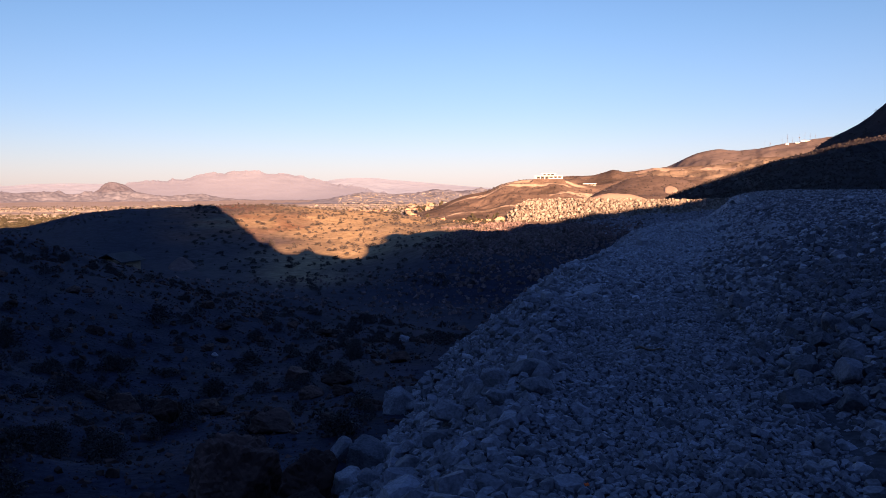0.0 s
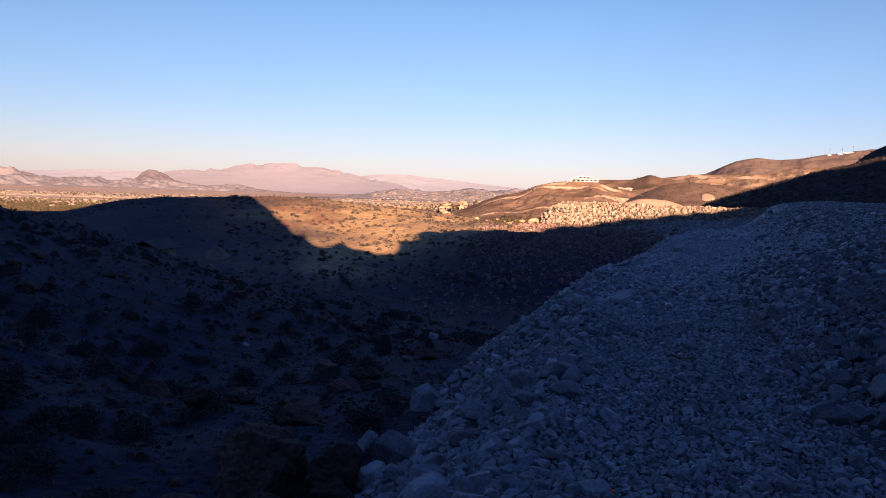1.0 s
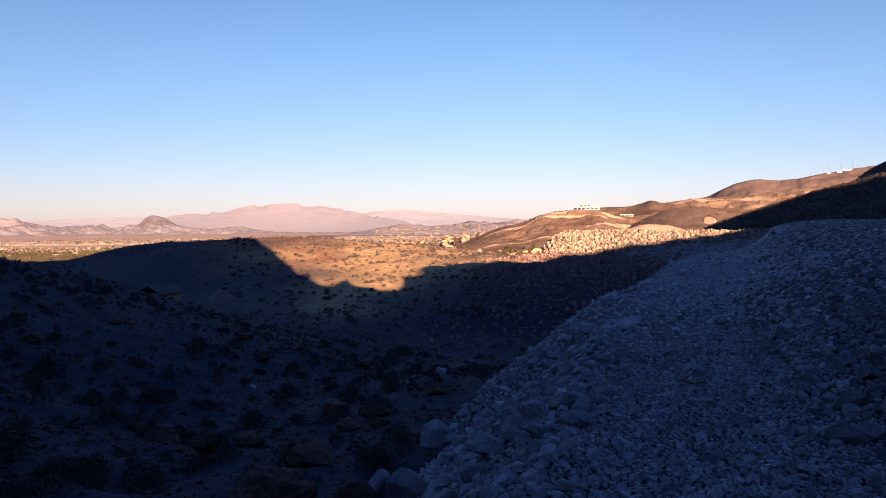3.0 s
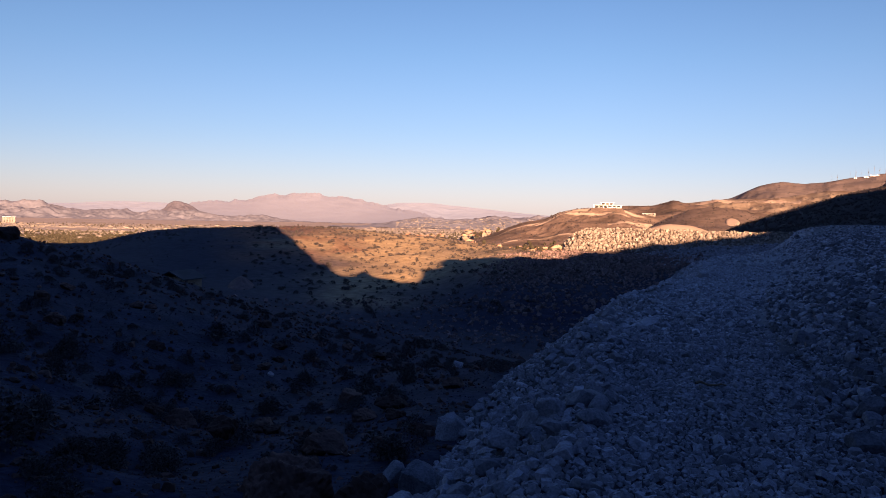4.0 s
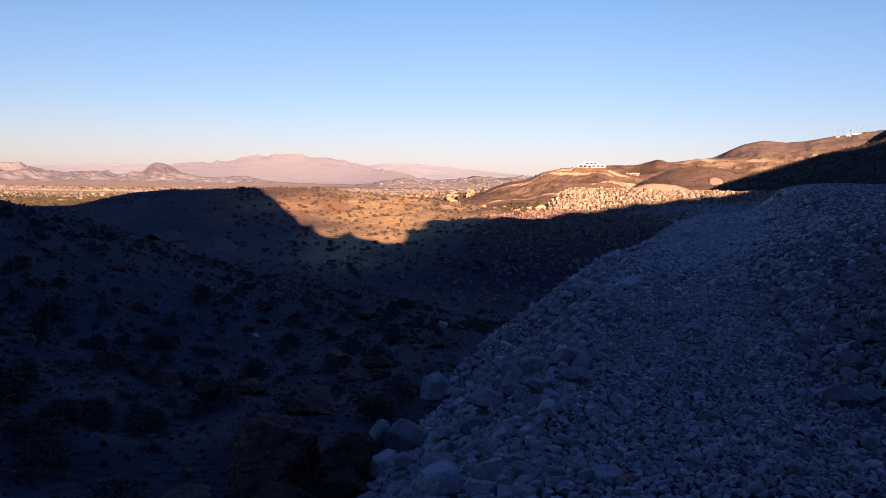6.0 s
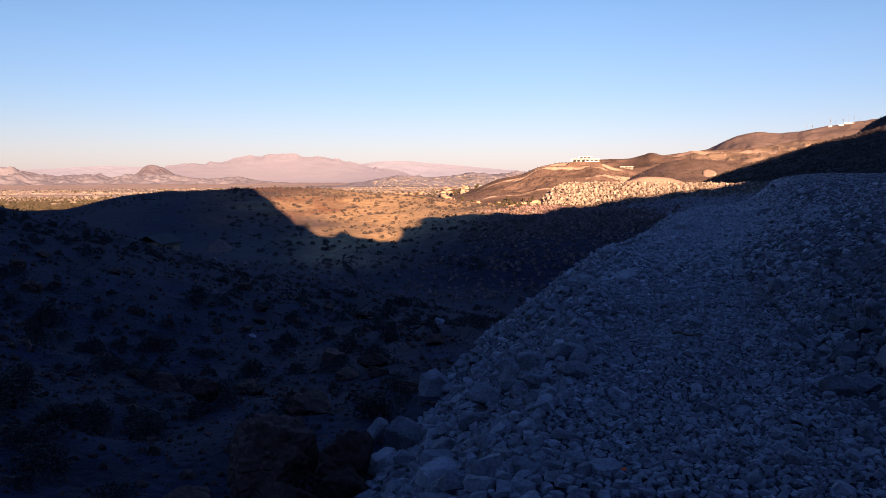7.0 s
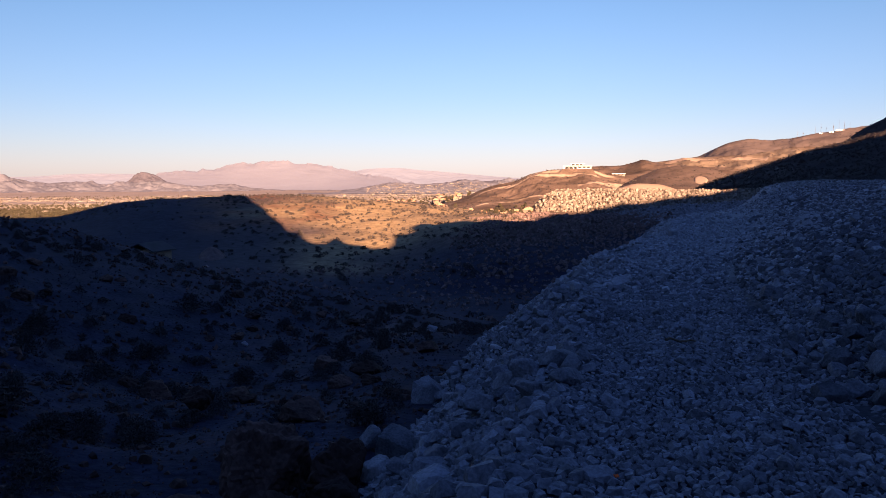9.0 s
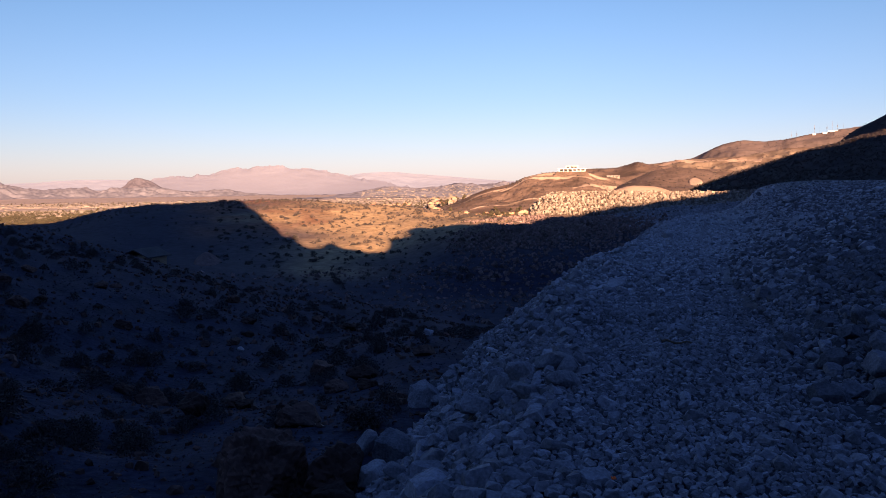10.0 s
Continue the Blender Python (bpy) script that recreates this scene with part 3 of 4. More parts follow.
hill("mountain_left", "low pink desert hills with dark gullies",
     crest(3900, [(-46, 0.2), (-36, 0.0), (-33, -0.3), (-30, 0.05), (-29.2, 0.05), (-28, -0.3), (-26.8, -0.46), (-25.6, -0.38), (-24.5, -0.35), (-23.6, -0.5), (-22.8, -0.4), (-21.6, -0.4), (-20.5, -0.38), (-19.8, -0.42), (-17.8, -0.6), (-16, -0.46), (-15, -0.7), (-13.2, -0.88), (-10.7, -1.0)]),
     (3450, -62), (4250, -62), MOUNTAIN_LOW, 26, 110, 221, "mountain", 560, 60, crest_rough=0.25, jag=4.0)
hill("mesa", "dark flat-topped desert butte",
     crest(4150, [(-23.4, -0.75), (-22.5, -0.46), (-22.05, -0.25), (-21.65, 0.15), (-21.3, 0.27), (-20.95, 0.22), (-20.6, 0.14), (-20.2, -0.07), (-19.75, -0.34), (-19.2, -0.48), (-18.4, -0.72)]),
     (3980, -56), (4330, -57), MESA, 7, 45, 231, "hill", 120, 50, crest_rough=0.12)
hill("foothill_valley", "low tan hills beyond the town",
     crest(3300, [(-11.5, -1.25), (-9, -1.06), (-6.5, -0.62), (-5, -0.45), (-3.5, -0.55), (-2, -0.5), (-0.5, -0.25), (1.0, -0.3), (3, -0.2), (5, -0.3), (8, -0.4)]),
     (2700, -53), (3700, -58), MOUNTAIN_LOW, 14, 70, 241, "hill", 500, 60, crest_rough=0.4)


def build_ridge():
    """The mountain behind, whose crest throws the evening shadow over the gully."""
    u = np.concatenate([np.linspace(-400, -40, 60), np.arange(-39.5, 110, 0.35), np.linspace(111, 400, 60)])
    v = np.concatenate([np.linspace(-20, 130, 36), np.linspace(134, 166, 17), np.linspace(170, 420, 24)])
    U, V = np.meshgrid(u, v)
    X, Y = U * ACROSS[0] + V * TOWARD[0], U * ACROSS[1] + V * TOWARD[1]
    far = smooth(4, 40, np.abs(V - CREST_BACK))
    Z = np.interp(U, [k[0] for k in CREST], [k[1] for k in CREST]) - 0.75 * np.abs(V - CREST_BACK) + 4 * far * fbm(X, Y, 40, 4, 31) + 0.25 * fbm(X, Y, 2.0, 2, 33)
    Z = np.maximum(Z, -30)
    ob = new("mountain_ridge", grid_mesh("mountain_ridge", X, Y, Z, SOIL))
    return tagged(ob, "steep brown mountainside in its own shade", "mountain", kind="structure")


build_ridge()
# the bank's dark base colour stands in for shade between the boulders
boulder_bank = hill("boulder_bank", "long bank of pale quarried boulders", [(4.2, 145, -3.6), (5.2, 148, -1.5), (6.2, 150, -0.7), (9, 150, -0.6), (12, 150, -0.6), (14, 150, -0.7), (18.2, 150, -0.5), (21, 150, -0.3)],
                    (137, -4.4), (170, -4), HILL_DARK, 0.2, 6, 261, "boulder bank", 120, 30, 0.8)


# ---- stones ----
SMALL = [rock_shape(300 + k, 2, 0.62) for k in range(20)]
TINY = [rock_shape(320 + k, 0, 0.7) for k in range(16)]
LARGE = [rock_shape(340 + k, 7, 0.62) for k in range(16)]


def stone_field(seed, n, y0, y1, low, high, spread=34):
    """Places on the rubble road, thicker on the banks: positions and sizes."""
    rng = np.random.default_rng(seed)
    y = rng.uniform(y0, y1, n * 4)
    left, right = curve(y, LEFT_EDGE), curve(y, RIGHT_TOE)
    x = rng.uniform(left - 4 - 0.04 * y, right + 6 + 0.35 * y)
    z = road(x, y)
    inside = (z > land(x, y) + 0.0) & (np.abs(np.degrees(np.arctan2(x, y))) < spread)
    flat = (x > left + 0.3) & (x < right - 0.2)
    big = np.where(flat, 0.85 - 0.3 * smooth(14, 40, y), 1.05 - 0.3 * smooth(14, 40, y))
    clump = fbm(x, y, 2.2, 2, seed + 7)
    keep = inside & (rng.uniform(size=len(x)) < np.where(flat, 0.9 - 0.55 * smooth(18, 38, y), 1.0))
    size = low * np.exp(0.36 * rng.normal(size=len(x))) * big
    tail = rng.uniform(size=len(x)) < np.where(flat, 0.004, 0.012 - 0.008 * smooth(8, 14, y))
    size = np.minimum(np.where(tail, size * rng.uniform(1.6, 3.0, len(x)), size), high) * (1 + 0.35 * clump)
    idx = np.nonzero(keep)[0][:n]
    return np.stack([x, y, z + size * rng.uniform(0.0, 0.4, len(x))], -1)[idx], size[idx]


def pack(rng, x0, x1, y0, y1, res, classes, weight):
    """Stones side by side, the large ones first and the small ones in the gaps: x, y and size of each. weight gives the share of places kept."""
    taken = np.zeros((int((x1 - x0) / res) + 80, int((y1 - y0) / res) + 80), bool)
    found = []
    for k, size in enumerate(classes):
        gx, gy = np.meshgrid(np.arange(x0, x1, size * 1.04), np.arange(y0, y1, size * 1.04))
        gx = gx + size * 0.52 * (np.arange(gx.shape[0]) % 2)[:, None]
        x, y = (g.ravel() + rng.uniform(-0.33, 0.33, g.size) * size for g in (gx, gy))
        keep = rng.uniform(size=len(x)) < weight(x, y, k)
        x, y = x[keep], y[keep]
        own = size * np.exp(0.16 * rng.normal(size=len(x)))

        def cell(dx, dy):
            return (np.clip(((x + dx - x0) / res).astype(int) + 30, 0, taken.shape[0] - 1),
                    np.clip(((y + dy - y0) / res).astype(int) + 30, 0, taken.shape[1] - 1))

        free = np.ones(len(x), bool)
        for a in np.arange(9):
            r = 0.0 if a == 8 else 0.36
            free &= ~taken[cell(r * own * math.cos(a * 0.785), r * own * math.sin(a * 0.785))]
        x, y, own = x[free], y[free], own[free]
        steps = max(2, int(math.ceil(size * 0.5 / res)))
        for r in np.linspace(0, 0.46, steps):
            for a in np.linspace(0, 2 * np.pi, 4 + 4 * steps, endpoint=False):
                taken[cell(r * own * math.cos(a), r * own * math.sin(a))] = True
        found.append((x, y, own))
    return [np.concatenate(c) for c in zip(*found)]


def packed_stones(seed, y0, y1, classes, lane, berm, bank):
    """Stones of the rubble road: fine on the driven lane, coarse on the berm and on the bank."""
    rng = np.random.default_rng(seed)
    lane, berm, bank = (np.array(c) for c in (lane, berm, bank))

    def weight(x, y, k):
        left, right = curve(y, LEFT_EDGE), curve(y, RIGHT_TOE)
        bearing = np.degrees(np.arctan2(x, y))
        inside = (bearing < 33) & (bearing > -14) & (x < right + 6 + 0.35 * y)
        inside &= x > left - 4 - 0.05 * y
        wob = 0.35 * fbm(x, y, 1.3, 2, 71)
        on_berm, on_bank = smooth(0.75, 0.15, x - left + wob), smooth(-0.35, 0.35, x - right + wob)
        p = lane[k] + (berm[k] - lane[k]) * on_berm + (bank[k] - lane[k]) * on_bank
        p = p * np.clip(1 + 0.7 * fbm(x, y, 0.9, 2, 73 + k), 0.15, 1.8)
        p = p * (1 - 0.75 * smooth(16, 30, y) * (1 - np.maximum(on_berm, on_bank)))
        p[~inside] = 0
        some = np.nonzero(inside)[0]
        p[some[road(x[some], y[some]) < land(x[some], y[some]) - 0.03]] = 0
        return p

    x, y, size = pack(rng, -6.0, math.tan(radians(33)) * y1, y0, y1, max(0.008, classes[-1] / 5), classes, weight)
    return np.stack([x, y, road(x, y) + size * rng.uniform(0.1, 0.3, len(x))], -1), size


def build_stones():
    where, size = packed_stones(1, 3.9, 13.5, [0.24, 0.17, 0.12, 0.085, 0.06, 0.044, 0.032],
                                [0, 0.003, 0.012, 0.06, 0.22, 0.6, 0.9],
                                [0.015, 0.07, 0.2, 0.4, 0.6, 0.75, 0.8],
                                [0.01, 0.05, 0.18, 0.42, 0.65, 0.75, 0.7])
    near = np.argsort(where[:, 1] - 20 * size)[:300]
    mask = np.ones(len(where), bool)
    mask[near] = False
    shared = [mesh_from("stone", v, f, STONE) for v, f in LARGE]
    bank_shared = [mesh_from("stone", v, f, BANK_RUBBLE) for v, f in LARGE]
    rng = np.random.default_rng(5)
    turns = turn_matrices(rng, len(near), 0.3)
    on_bank = where[near, 0] > curve(where[near, 1], RIGHT_TOE) + 0.2 + 0.5 * rng.normal(size=len(near))
    for k, j in enumerate(near):
        ob = new("stone", (bank_shared if on_bank[k] else shared)[k % len(shared)])
        ob.parent = rubble_road
        m = Matrix(turns[k].tolist()).to_4x4()
        ob.matrix_local = Matrix.Translation(where[j]) @ m @ Matrix.Diagonal((float(size[j] * 1.15), float(size[j]), float(size[j]), 1))
    rest = [(where[mask], size[mask])]
    rest.append(packed_stones(2, 13.5, 30, [0.25, 0.17, 0.12, 0.085, 0.06, 0.046], [0.001, 0.006, 0.03, 0.15, 0.5, 0.75], [0.002, 0.012, 0.06, 0.3, 0.65, 0.65], [0.002, 0.012, 0.06, 0.3, 0.65, 0.65]))
    rest.append(packed_stones(3, 30, 62, [0.27, 0.19, 0.13, 0.095], [0.002, 0.02, 0.1, 0.3], [0.004, 0.03, 0.2, 0.65], [0.002, 0.02, 0.15, 0.65]))
    rest.append(stone_field(4, 3000, 62, 140, 0.16, 0.45))
    rest.append(stone_field(7, 4500, -6, 3.9, 0.06, 0.2, 180))
    all_where, all_size = np.concatenate([a for a, _ in rest]), np.concatenate([b for _, b in rest])
    far = (np.arange(len(all_where)) >= len(rest[0][0])) | (all_size < 0.04)
    # the bank's stones are darker, mixed with lane stones along its toe; further on, brighter ones hold painted light
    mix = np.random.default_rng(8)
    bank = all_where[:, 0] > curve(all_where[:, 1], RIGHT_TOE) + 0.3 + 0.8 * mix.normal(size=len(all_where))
    far_lit = mix.uniform(size=len(all_where)) < smooth(8, 22, all_where[:, 1]) * np.where(bank, 0.45, 1.0)
    large = (all_size > 0.09) & ~far
    seed = 9
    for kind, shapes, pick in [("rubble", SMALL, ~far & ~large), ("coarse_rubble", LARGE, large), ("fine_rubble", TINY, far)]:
        for rock, mat, chosen in [("road", STONE, ~bank & ~far_lit), ("bank", BANK_RUBBLE, bank & ~far_lit), ("dusty", BRIGHT_STONE, far_lit)]:
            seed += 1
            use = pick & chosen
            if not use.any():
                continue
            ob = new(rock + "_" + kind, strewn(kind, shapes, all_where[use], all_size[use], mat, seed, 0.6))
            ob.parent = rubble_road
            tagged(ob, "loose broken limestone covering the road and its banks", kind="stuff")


build_stones()


def build_bank_boulders():
    rng = np.random.default_rng(77)
    per = 145 * radians(1)                   # metres along the bank for each degree of bearing
    u, v, size = pack(rng, 4.4 * per, 21 * per, 0, 14.5, 0.03, [0.48, 0.36, 0.27], lambda u, v, k: (0.2, 0.5, 0.3)[k] + 0 * u)
    order = rng.permutation(len(u))
    az, t, size = u[order] / per, v[order] / 12.5, size[order]
    n = len(az)
    r = 138 + 12.5 * t
    z = np.array([top_of("boulder_bank", a, d) for a, d in zip(az, r)])
    x, y = r * np.sin(np.radians(az)), r * np.cos(np.radians(az))
    where = np.stack([x, y, np.maximum(z, land(x, y)) + rng.uniform(0.1, 0.4, n) * size], -1)
    shared = [mesh_from("boulder", v, f, BANK_STONE) for v, f in LARGE]
    turns = turn_matrices(rng, n)
    for k in range(300):
        ob = new("boulder", shared[k % len(shared)])
        ob.parent = boulder_bank
        ob.matrix_local = Matrix.Translation(where[k]) @ Matrix(turns[k].tolist()).to_4x4() @ Matrix.Scale(float(size[k]), 4)
    ob = new("boulder_heap", strewn("boulder_heap", TINY, where[300:], size[300:], BANK_STONE, 78))
    ob.parent = boulder_bank
    tagged(ob, "heaped pale boulders", kind="stuff")


build_bank_boulders()


def boulder(label, x, y, width, deep, tall, seed, mat, sink=0.2, turn=0.0, group="", points=15):
    """A single large stone with worn corners."""
    v, f = boulder_shape(seed, points, 5 if 0.74 < width < 1.2 else 4 if width > 0.2 else 3, 1.0 if mat is BROWN_STONE else 0.35)
    lo, hi = v.min(0), v.max(0)
    v = (v - [0, 0, lo[2]]) / (hi - lo) * np.array([width, deep, tall])
    ob = new("boulder", mesh_from("boulder", v, f, mat))
    z = float(max(land(x, y), road(x, y)))
    ob.matrix_world = pose(x, y, z - sink * tall, 0, 0, turn)
    return tagged(ob, label, "boulder", group)


# ---- shrubs and brown stones of the natural slopes ----
SHRUBS = [shrub_shape(400 + k, 520, 1.0, 0.45 + 0.05 * k, 0.27) for k in range(6)]
MID_SHRUBS = [shrub_shape(440 + k, 80, 0.9, 0.5, 0.62) for k in range(4)]
SPECKS = [shrub_shape(460 + k, 6, 0.7, 0.55, 2.2) for k in range(5)]
FAR_SHRUBS = [shrub_shape(420 + k, 22, 0.8, 0.5, 0.9) for k in range(5)]
HILL_SHRUBS = [shrub_shape(480 + k, 110, 0.9, 0.36 + 0.03 * k, 0.5) for k in range(6)]


def natural_places(seed, n, az0, az1, r0, r1, clump=0.0):
    rng = np.random.default_rng(seed)
    az = np.radians(rng.uniform(az0, az1, n * 3))
    r = np.sqrt(rng.uniform(r0**2, r1**2, n * 3))
    x, y = r * np.sin(az), r * np.cos(az)
    z = land(x, y)
    keep = (z > road(x, y, False) + 0.02) | (y > 150)
    if clump:
        keep &= fbm(x, y, 14, 2, seed) + rng.normal(size=len(x)) * 0.5 > clump
    idx = np.nonzero(keep)[0][:n]
    return np.stack([x, y, z], -1)[idx]


# x, y and width of the broad bushes close by
BUSHES = [(-5.2, 10.2, 0.64), (-4.9, 10.4, 0.46), (-4.7, 11.4, 0.54), (-6.6, 11.8, 0.53), (-5.1, 9.1, 0.50), (-4.5, 8.4, 0.61),
          (-8.3, 17.8, 0.61), (-8.8, 16.3, 0.65), (-7.6, 19.4, 0.81), (-4.2, 12.4, 0.47), (-2.1, 17.0, 0.60), (-3.3, 21.4, 0.68),
          (-3.7, 40.7, 0.95), (-1.3, 10.7, 0.47), (-4.5, 16.6, 0.61), (-8.7, 25.9, 0.84), (-9.4, 14.2, 1.06), (-7.8, 11.2, 0.85),
          (-6.2, 10.2, 1.04), (-6.3, 9.3, 0.88), (-5.3, 11.3, 0.59), (-4.6, 11.6, 0.50), (-10.0, 19.1, 0.83), (-10.6, 17.0, 1.09),
          (-21.6, 61.0, 2.0), (-20.6, 63.0, 1.6), (-24.4, 60.0, 1.8)]


def build_scrub():
    rng = np.random.default_rng(31)
    shared = [mesh_from("shrub", v, f, LEAF) for v, f in SHRUBS]
    p = natural_places(32, 260, -42, 2, 7, 46, -0.2)
    for k, q in enumerate(p):
        s = rng.uniform(0.2, 0.6)
        ob = new("shrub", shared[k % len(shared)])
        ob.matrix_world = Matrix.Translation(q) @ pose(0, 0, 0, 0, 0, rng.uniform(0, 360)) @ Matrix.Scale(s, 4)
        tagged(ob, "low dry grey-green desert shrub on stony soil", "shrub", "shrubs on the slope")
    dense = [mesh_from("bush", v, f, LEAF) for v, f in [shrub_shape(430 + k, 900, 1.0, 0.5 + 0.06 * k, 0.24) for k in range(4)]]
    for k, (x, y, s) in enumerate(BUSHES):
        ob = new("bush", dense[k % 4])
        ob.matrix_world = Matrix.Translation((x, y, float(land(x, y)) - 0.03)) @ pose(0, 0, 0, 0, 0, 47 * k) @ Matrix.Scale(s, 4)
        tagged(ob, "broad dark dry desert bush on stony soil", "bush", "bushes on the slope")
    p = natural_places(33, 3300, -46, 24, 50, 290, -0.9)
    bearing, away = np.degrees(np.arctan2(p[:, 0], p[:, 1])), np.hypot(p[:, 0], p[:, 1])
    p = p[rng.uniform(size=len(p)) < 0.25 + 0.75 * smooth(-15, -8, bearing) - 0.4 * smooth(2, 6, bearing)]
    s = 0.4 + 0.7 * rng.uniform(size=len(p)) ** 2
    tagged(new("scrub", strewn("scrub", FAR_SHRUBS, p, s, LEAF, 34, 0.2)), "scattered dark desert scrub over the far slopes", "scrub", kind="stuff")
    p = natural_places(41, 1100, -17, 3, 95, 235, -0.9)
    s = 0.3 + 1.0 * rng.uniform(size=len(p)) ** 2
    tagged(new("hilltop_scrub", strewn("hilltop_scrub", HILL_SHRUBS, p, s, LEAF, 42, 0.15)), "low brown shrubs dotted over the sunlit tan slope", "scrub", kind="stuff")
    p = natural_places(44, 1100, -31, -9, 200, 242)
    s = 0.25 + 0.6 * rng.uniform(size=len(p)) ** 2
    tagged(new("crest_scrub", strewn("crest_scrub", FAR_SHRUBS, p, s, LEAF, 57, 0.15)), "low dark scrub along the crest of the hill", "scrub", kind="stuff")
    p = natural_places(35, 600, -42, 4, 5, 46, -0.4)
    s = 0.12 + 0.35 * rng.uniform(size=len(p)) ** 2
    tagged(new("brush", strewn("brush", MID_SHRUBS, p, s, LEAF, 36, 0.2)), "small dry tufts between the stones", "brush", kind="stuff")
    p = natural_places(37, 12000, -42, 6, 4, 50, -0.4)
    s = 0.02 + 0.17 * rng.uniform(size=len(p)) ** 7
    p[:, 2] += s * 0.1
    q = natural_places(43, 6000, -42, 4, 3.5, 16)
    p, s = np.concatenate([p, q]), np.concatenate([s, 0.012 + 0.1 * rng.uniform(size=len(q)) ** 8])
    # the larger stones close by lie singly
    picked = np.argsort(np.hypot(p[:, 0], p[:, 1]) - 120 * s)[:200]
    singles = [mesh_from("stone", v, f, BROWN_STONE) for v, f in LARGE]
    turns = turn_matrices(rng, len(picked), 0.4)
    for k, j in enumerate(picked):
        ob = new("stone", singles[k % len(singles)])
        ob.matrix_world = Matrix.Translation(p[j]) @ Matrix(turns[k].tolist()).to_4x4() @ Matrix.Scale(float(s[j]), 4)
        tagged(ob, "small brown stone lying on the stony slope", "stone", "stones on the slope")
    p, s = np.delete(p, picked, 0), np.delete(s, picked)
    tagged(new("scree", strewn("scree", SMALL, p, s, BROWN_STONE, 38)), "loose brown stones on the natural slope", "stones", kind="stuff")
    p = natural_places(58, 15000, -42, 5, 4, 34)
    s = 0.012 + 0.05 * rng.uniform(size=len(p)) ** 3 * (0.5 + 0.5 * smooth(5, 20, np.hypot(p[:, 0], p[:, 1])))
    tagged(new("rock_litter", strewn("rock_litter", TINY, p, s, LITTER, 59)), "fine grey rock litter on the natural slope", "stones", kind="stuff")
    p = natural_places(39, 7000, -42, 20, 60, 112, -0.4)
    s = 0.15 + 0.5 * rng.uniform(size=len(p)) ** 4
    tagged(new("valley_stones", strewn("valley_stones", TINY, p, s, RED_RUBBLE, 40)), "loose brown stones across the gully", "stones", kind="stuff")


def build_hill_scrub():
    rng = np.random.default_rng(45)
    p = []
    for k in range(4200):
        az, r = rng.uniform(14.6, 30), rng.uniform(165, 305)
        p.append((r * math.sin(radians(az)), r * math.cos(radians(az)), top_of("hill_shaded", az, r)))
    for k in range(900):
        az, r = rng.uniform(22.5, 30), rng.uniform(345, 432)
        p.append((r * math.sin(radians(az)), r * math.cos(radians(az)), top_of("hill_upper", az, r)))
    s = 0.4 + 0.9 * rng.uniform(size=len(p)) ** 2
    tagged(new("hillside_scrub", strewn("hillside_scrub", FAR_SHRUBS, p, s, LEAF, 46, 0.2)), "dark scrub over the shaded hillside", "scrub", kind="stuff")


def build_far_hill_scrub():
    rng = np.random.default_rng(47)
    p = []
    for name, a0, a1, r0, r1, n in [("hill_terraced", -2.4, 13, 870, 1110, 900), ("hill_rounded", 9.6, 19.5, 740, 960, 700), ("hill_middle", 8, 16, 1170, 1450, 900), ("hill_tan", 11, 24, 1300, 1600, 800), ("hill_far", 14, 25, 1650, 2000, 800)]:
        for k in range(n):
            az, r = rng.uniform(a0, a1), rng.uniform(r0, r1)
            p.append((r * math.sin(radians(az)), r * math.cos(radians(az)), top_of(name, az, r)))
    s = 1.0 + 1.6 * rng.uniform(size=len(p)) ** 2
    tagged(new("far_hill_scrub", strewn("far_hill_scrub", SPECKS, p, s, LEAF, 48, 0.2)), "specks of scrub over the far hills", "scrub", kind="stuff")


def build_brown_rubble():
    """Rubble of two colours below the boulder bank: reddish brown, and pale where stones have rolled down."""
    rng = np.random.default_rng(49)
    per = 120 * radians(1)
    u, v, size = pack(rng, -7 * per, 21 * per, 96, 140, 0.06, [0.55, 0.38, 0.26], lambda u, v, k: (0.03, 0.22, 0.5)[k] * smooth(-2, 5, u / per + 2 * fbm(u, v, 6, 2, 91)) * (0.12 + 0.88 * smooth(104, 116, v + 4 * fbm(u, v, 8, 2, 93))))
    az, r = u / per, v
    x, y = r * np.sin(np.radians(az)), r * np.cos(np.radians(az))
    z = land(x, y)
    ok = z > road(x, y, False) + 0.02
    p, size, az = np.stack([x, y, z + 0.1 * size], -1)[ok], size[ok], az[ok]
    pale = rng.uniform(size=len(p)) < smooth(10, 14.5, az + 0.12 * (p[:, 1] - 115))
    tagged(new("brown_rubble", strewn("brown_rubble", TINY, p[~pale], size[~pale], RED_RUBBLE, 51)), "reddish brown rubble below the boulder bank", "rubble", kind="stuff")
    # same stone in shade: a bluer material puts the shade's tint into its colour
    tagged(new("fallen_stones", strewn("fallen_stones", TINY, p[pale], size[pale], STONE, 54)), "pale stones fallen from the boulder bank", "stones", kind="stuff")


build_scrub()
build_brown_rubble()
build_hill_scrub()
build_far_hill_scrub()

hill("sand_heap", "smooth pale heap of graded sand behind the boulders", [(8.6, 175, -2.5), (10, 175, -0.4), (11.2, 175, 0.35), (12.4, 175, 0.1), (13.6, 175, -1.0), (14.5, 175, -2.5)],
     (160, -5), (190, -5), GRADED, 0.3, 8, 271, "sand heap", 60, 20, 0.9)
hill("sand_mound", "low rounded mound of tan earth in the gully", [(-18.2, 126, -10.8), (-17.8, 126, -9.2), (-17.1, 126, -8.3), (-16.4, 126, -9.2), (-15.9, 126, -10.8)],
     (121, -11), (132, -11), RED_RUBBLE, 0.3, 4, 281, "mound", 60, 24, 0.8)


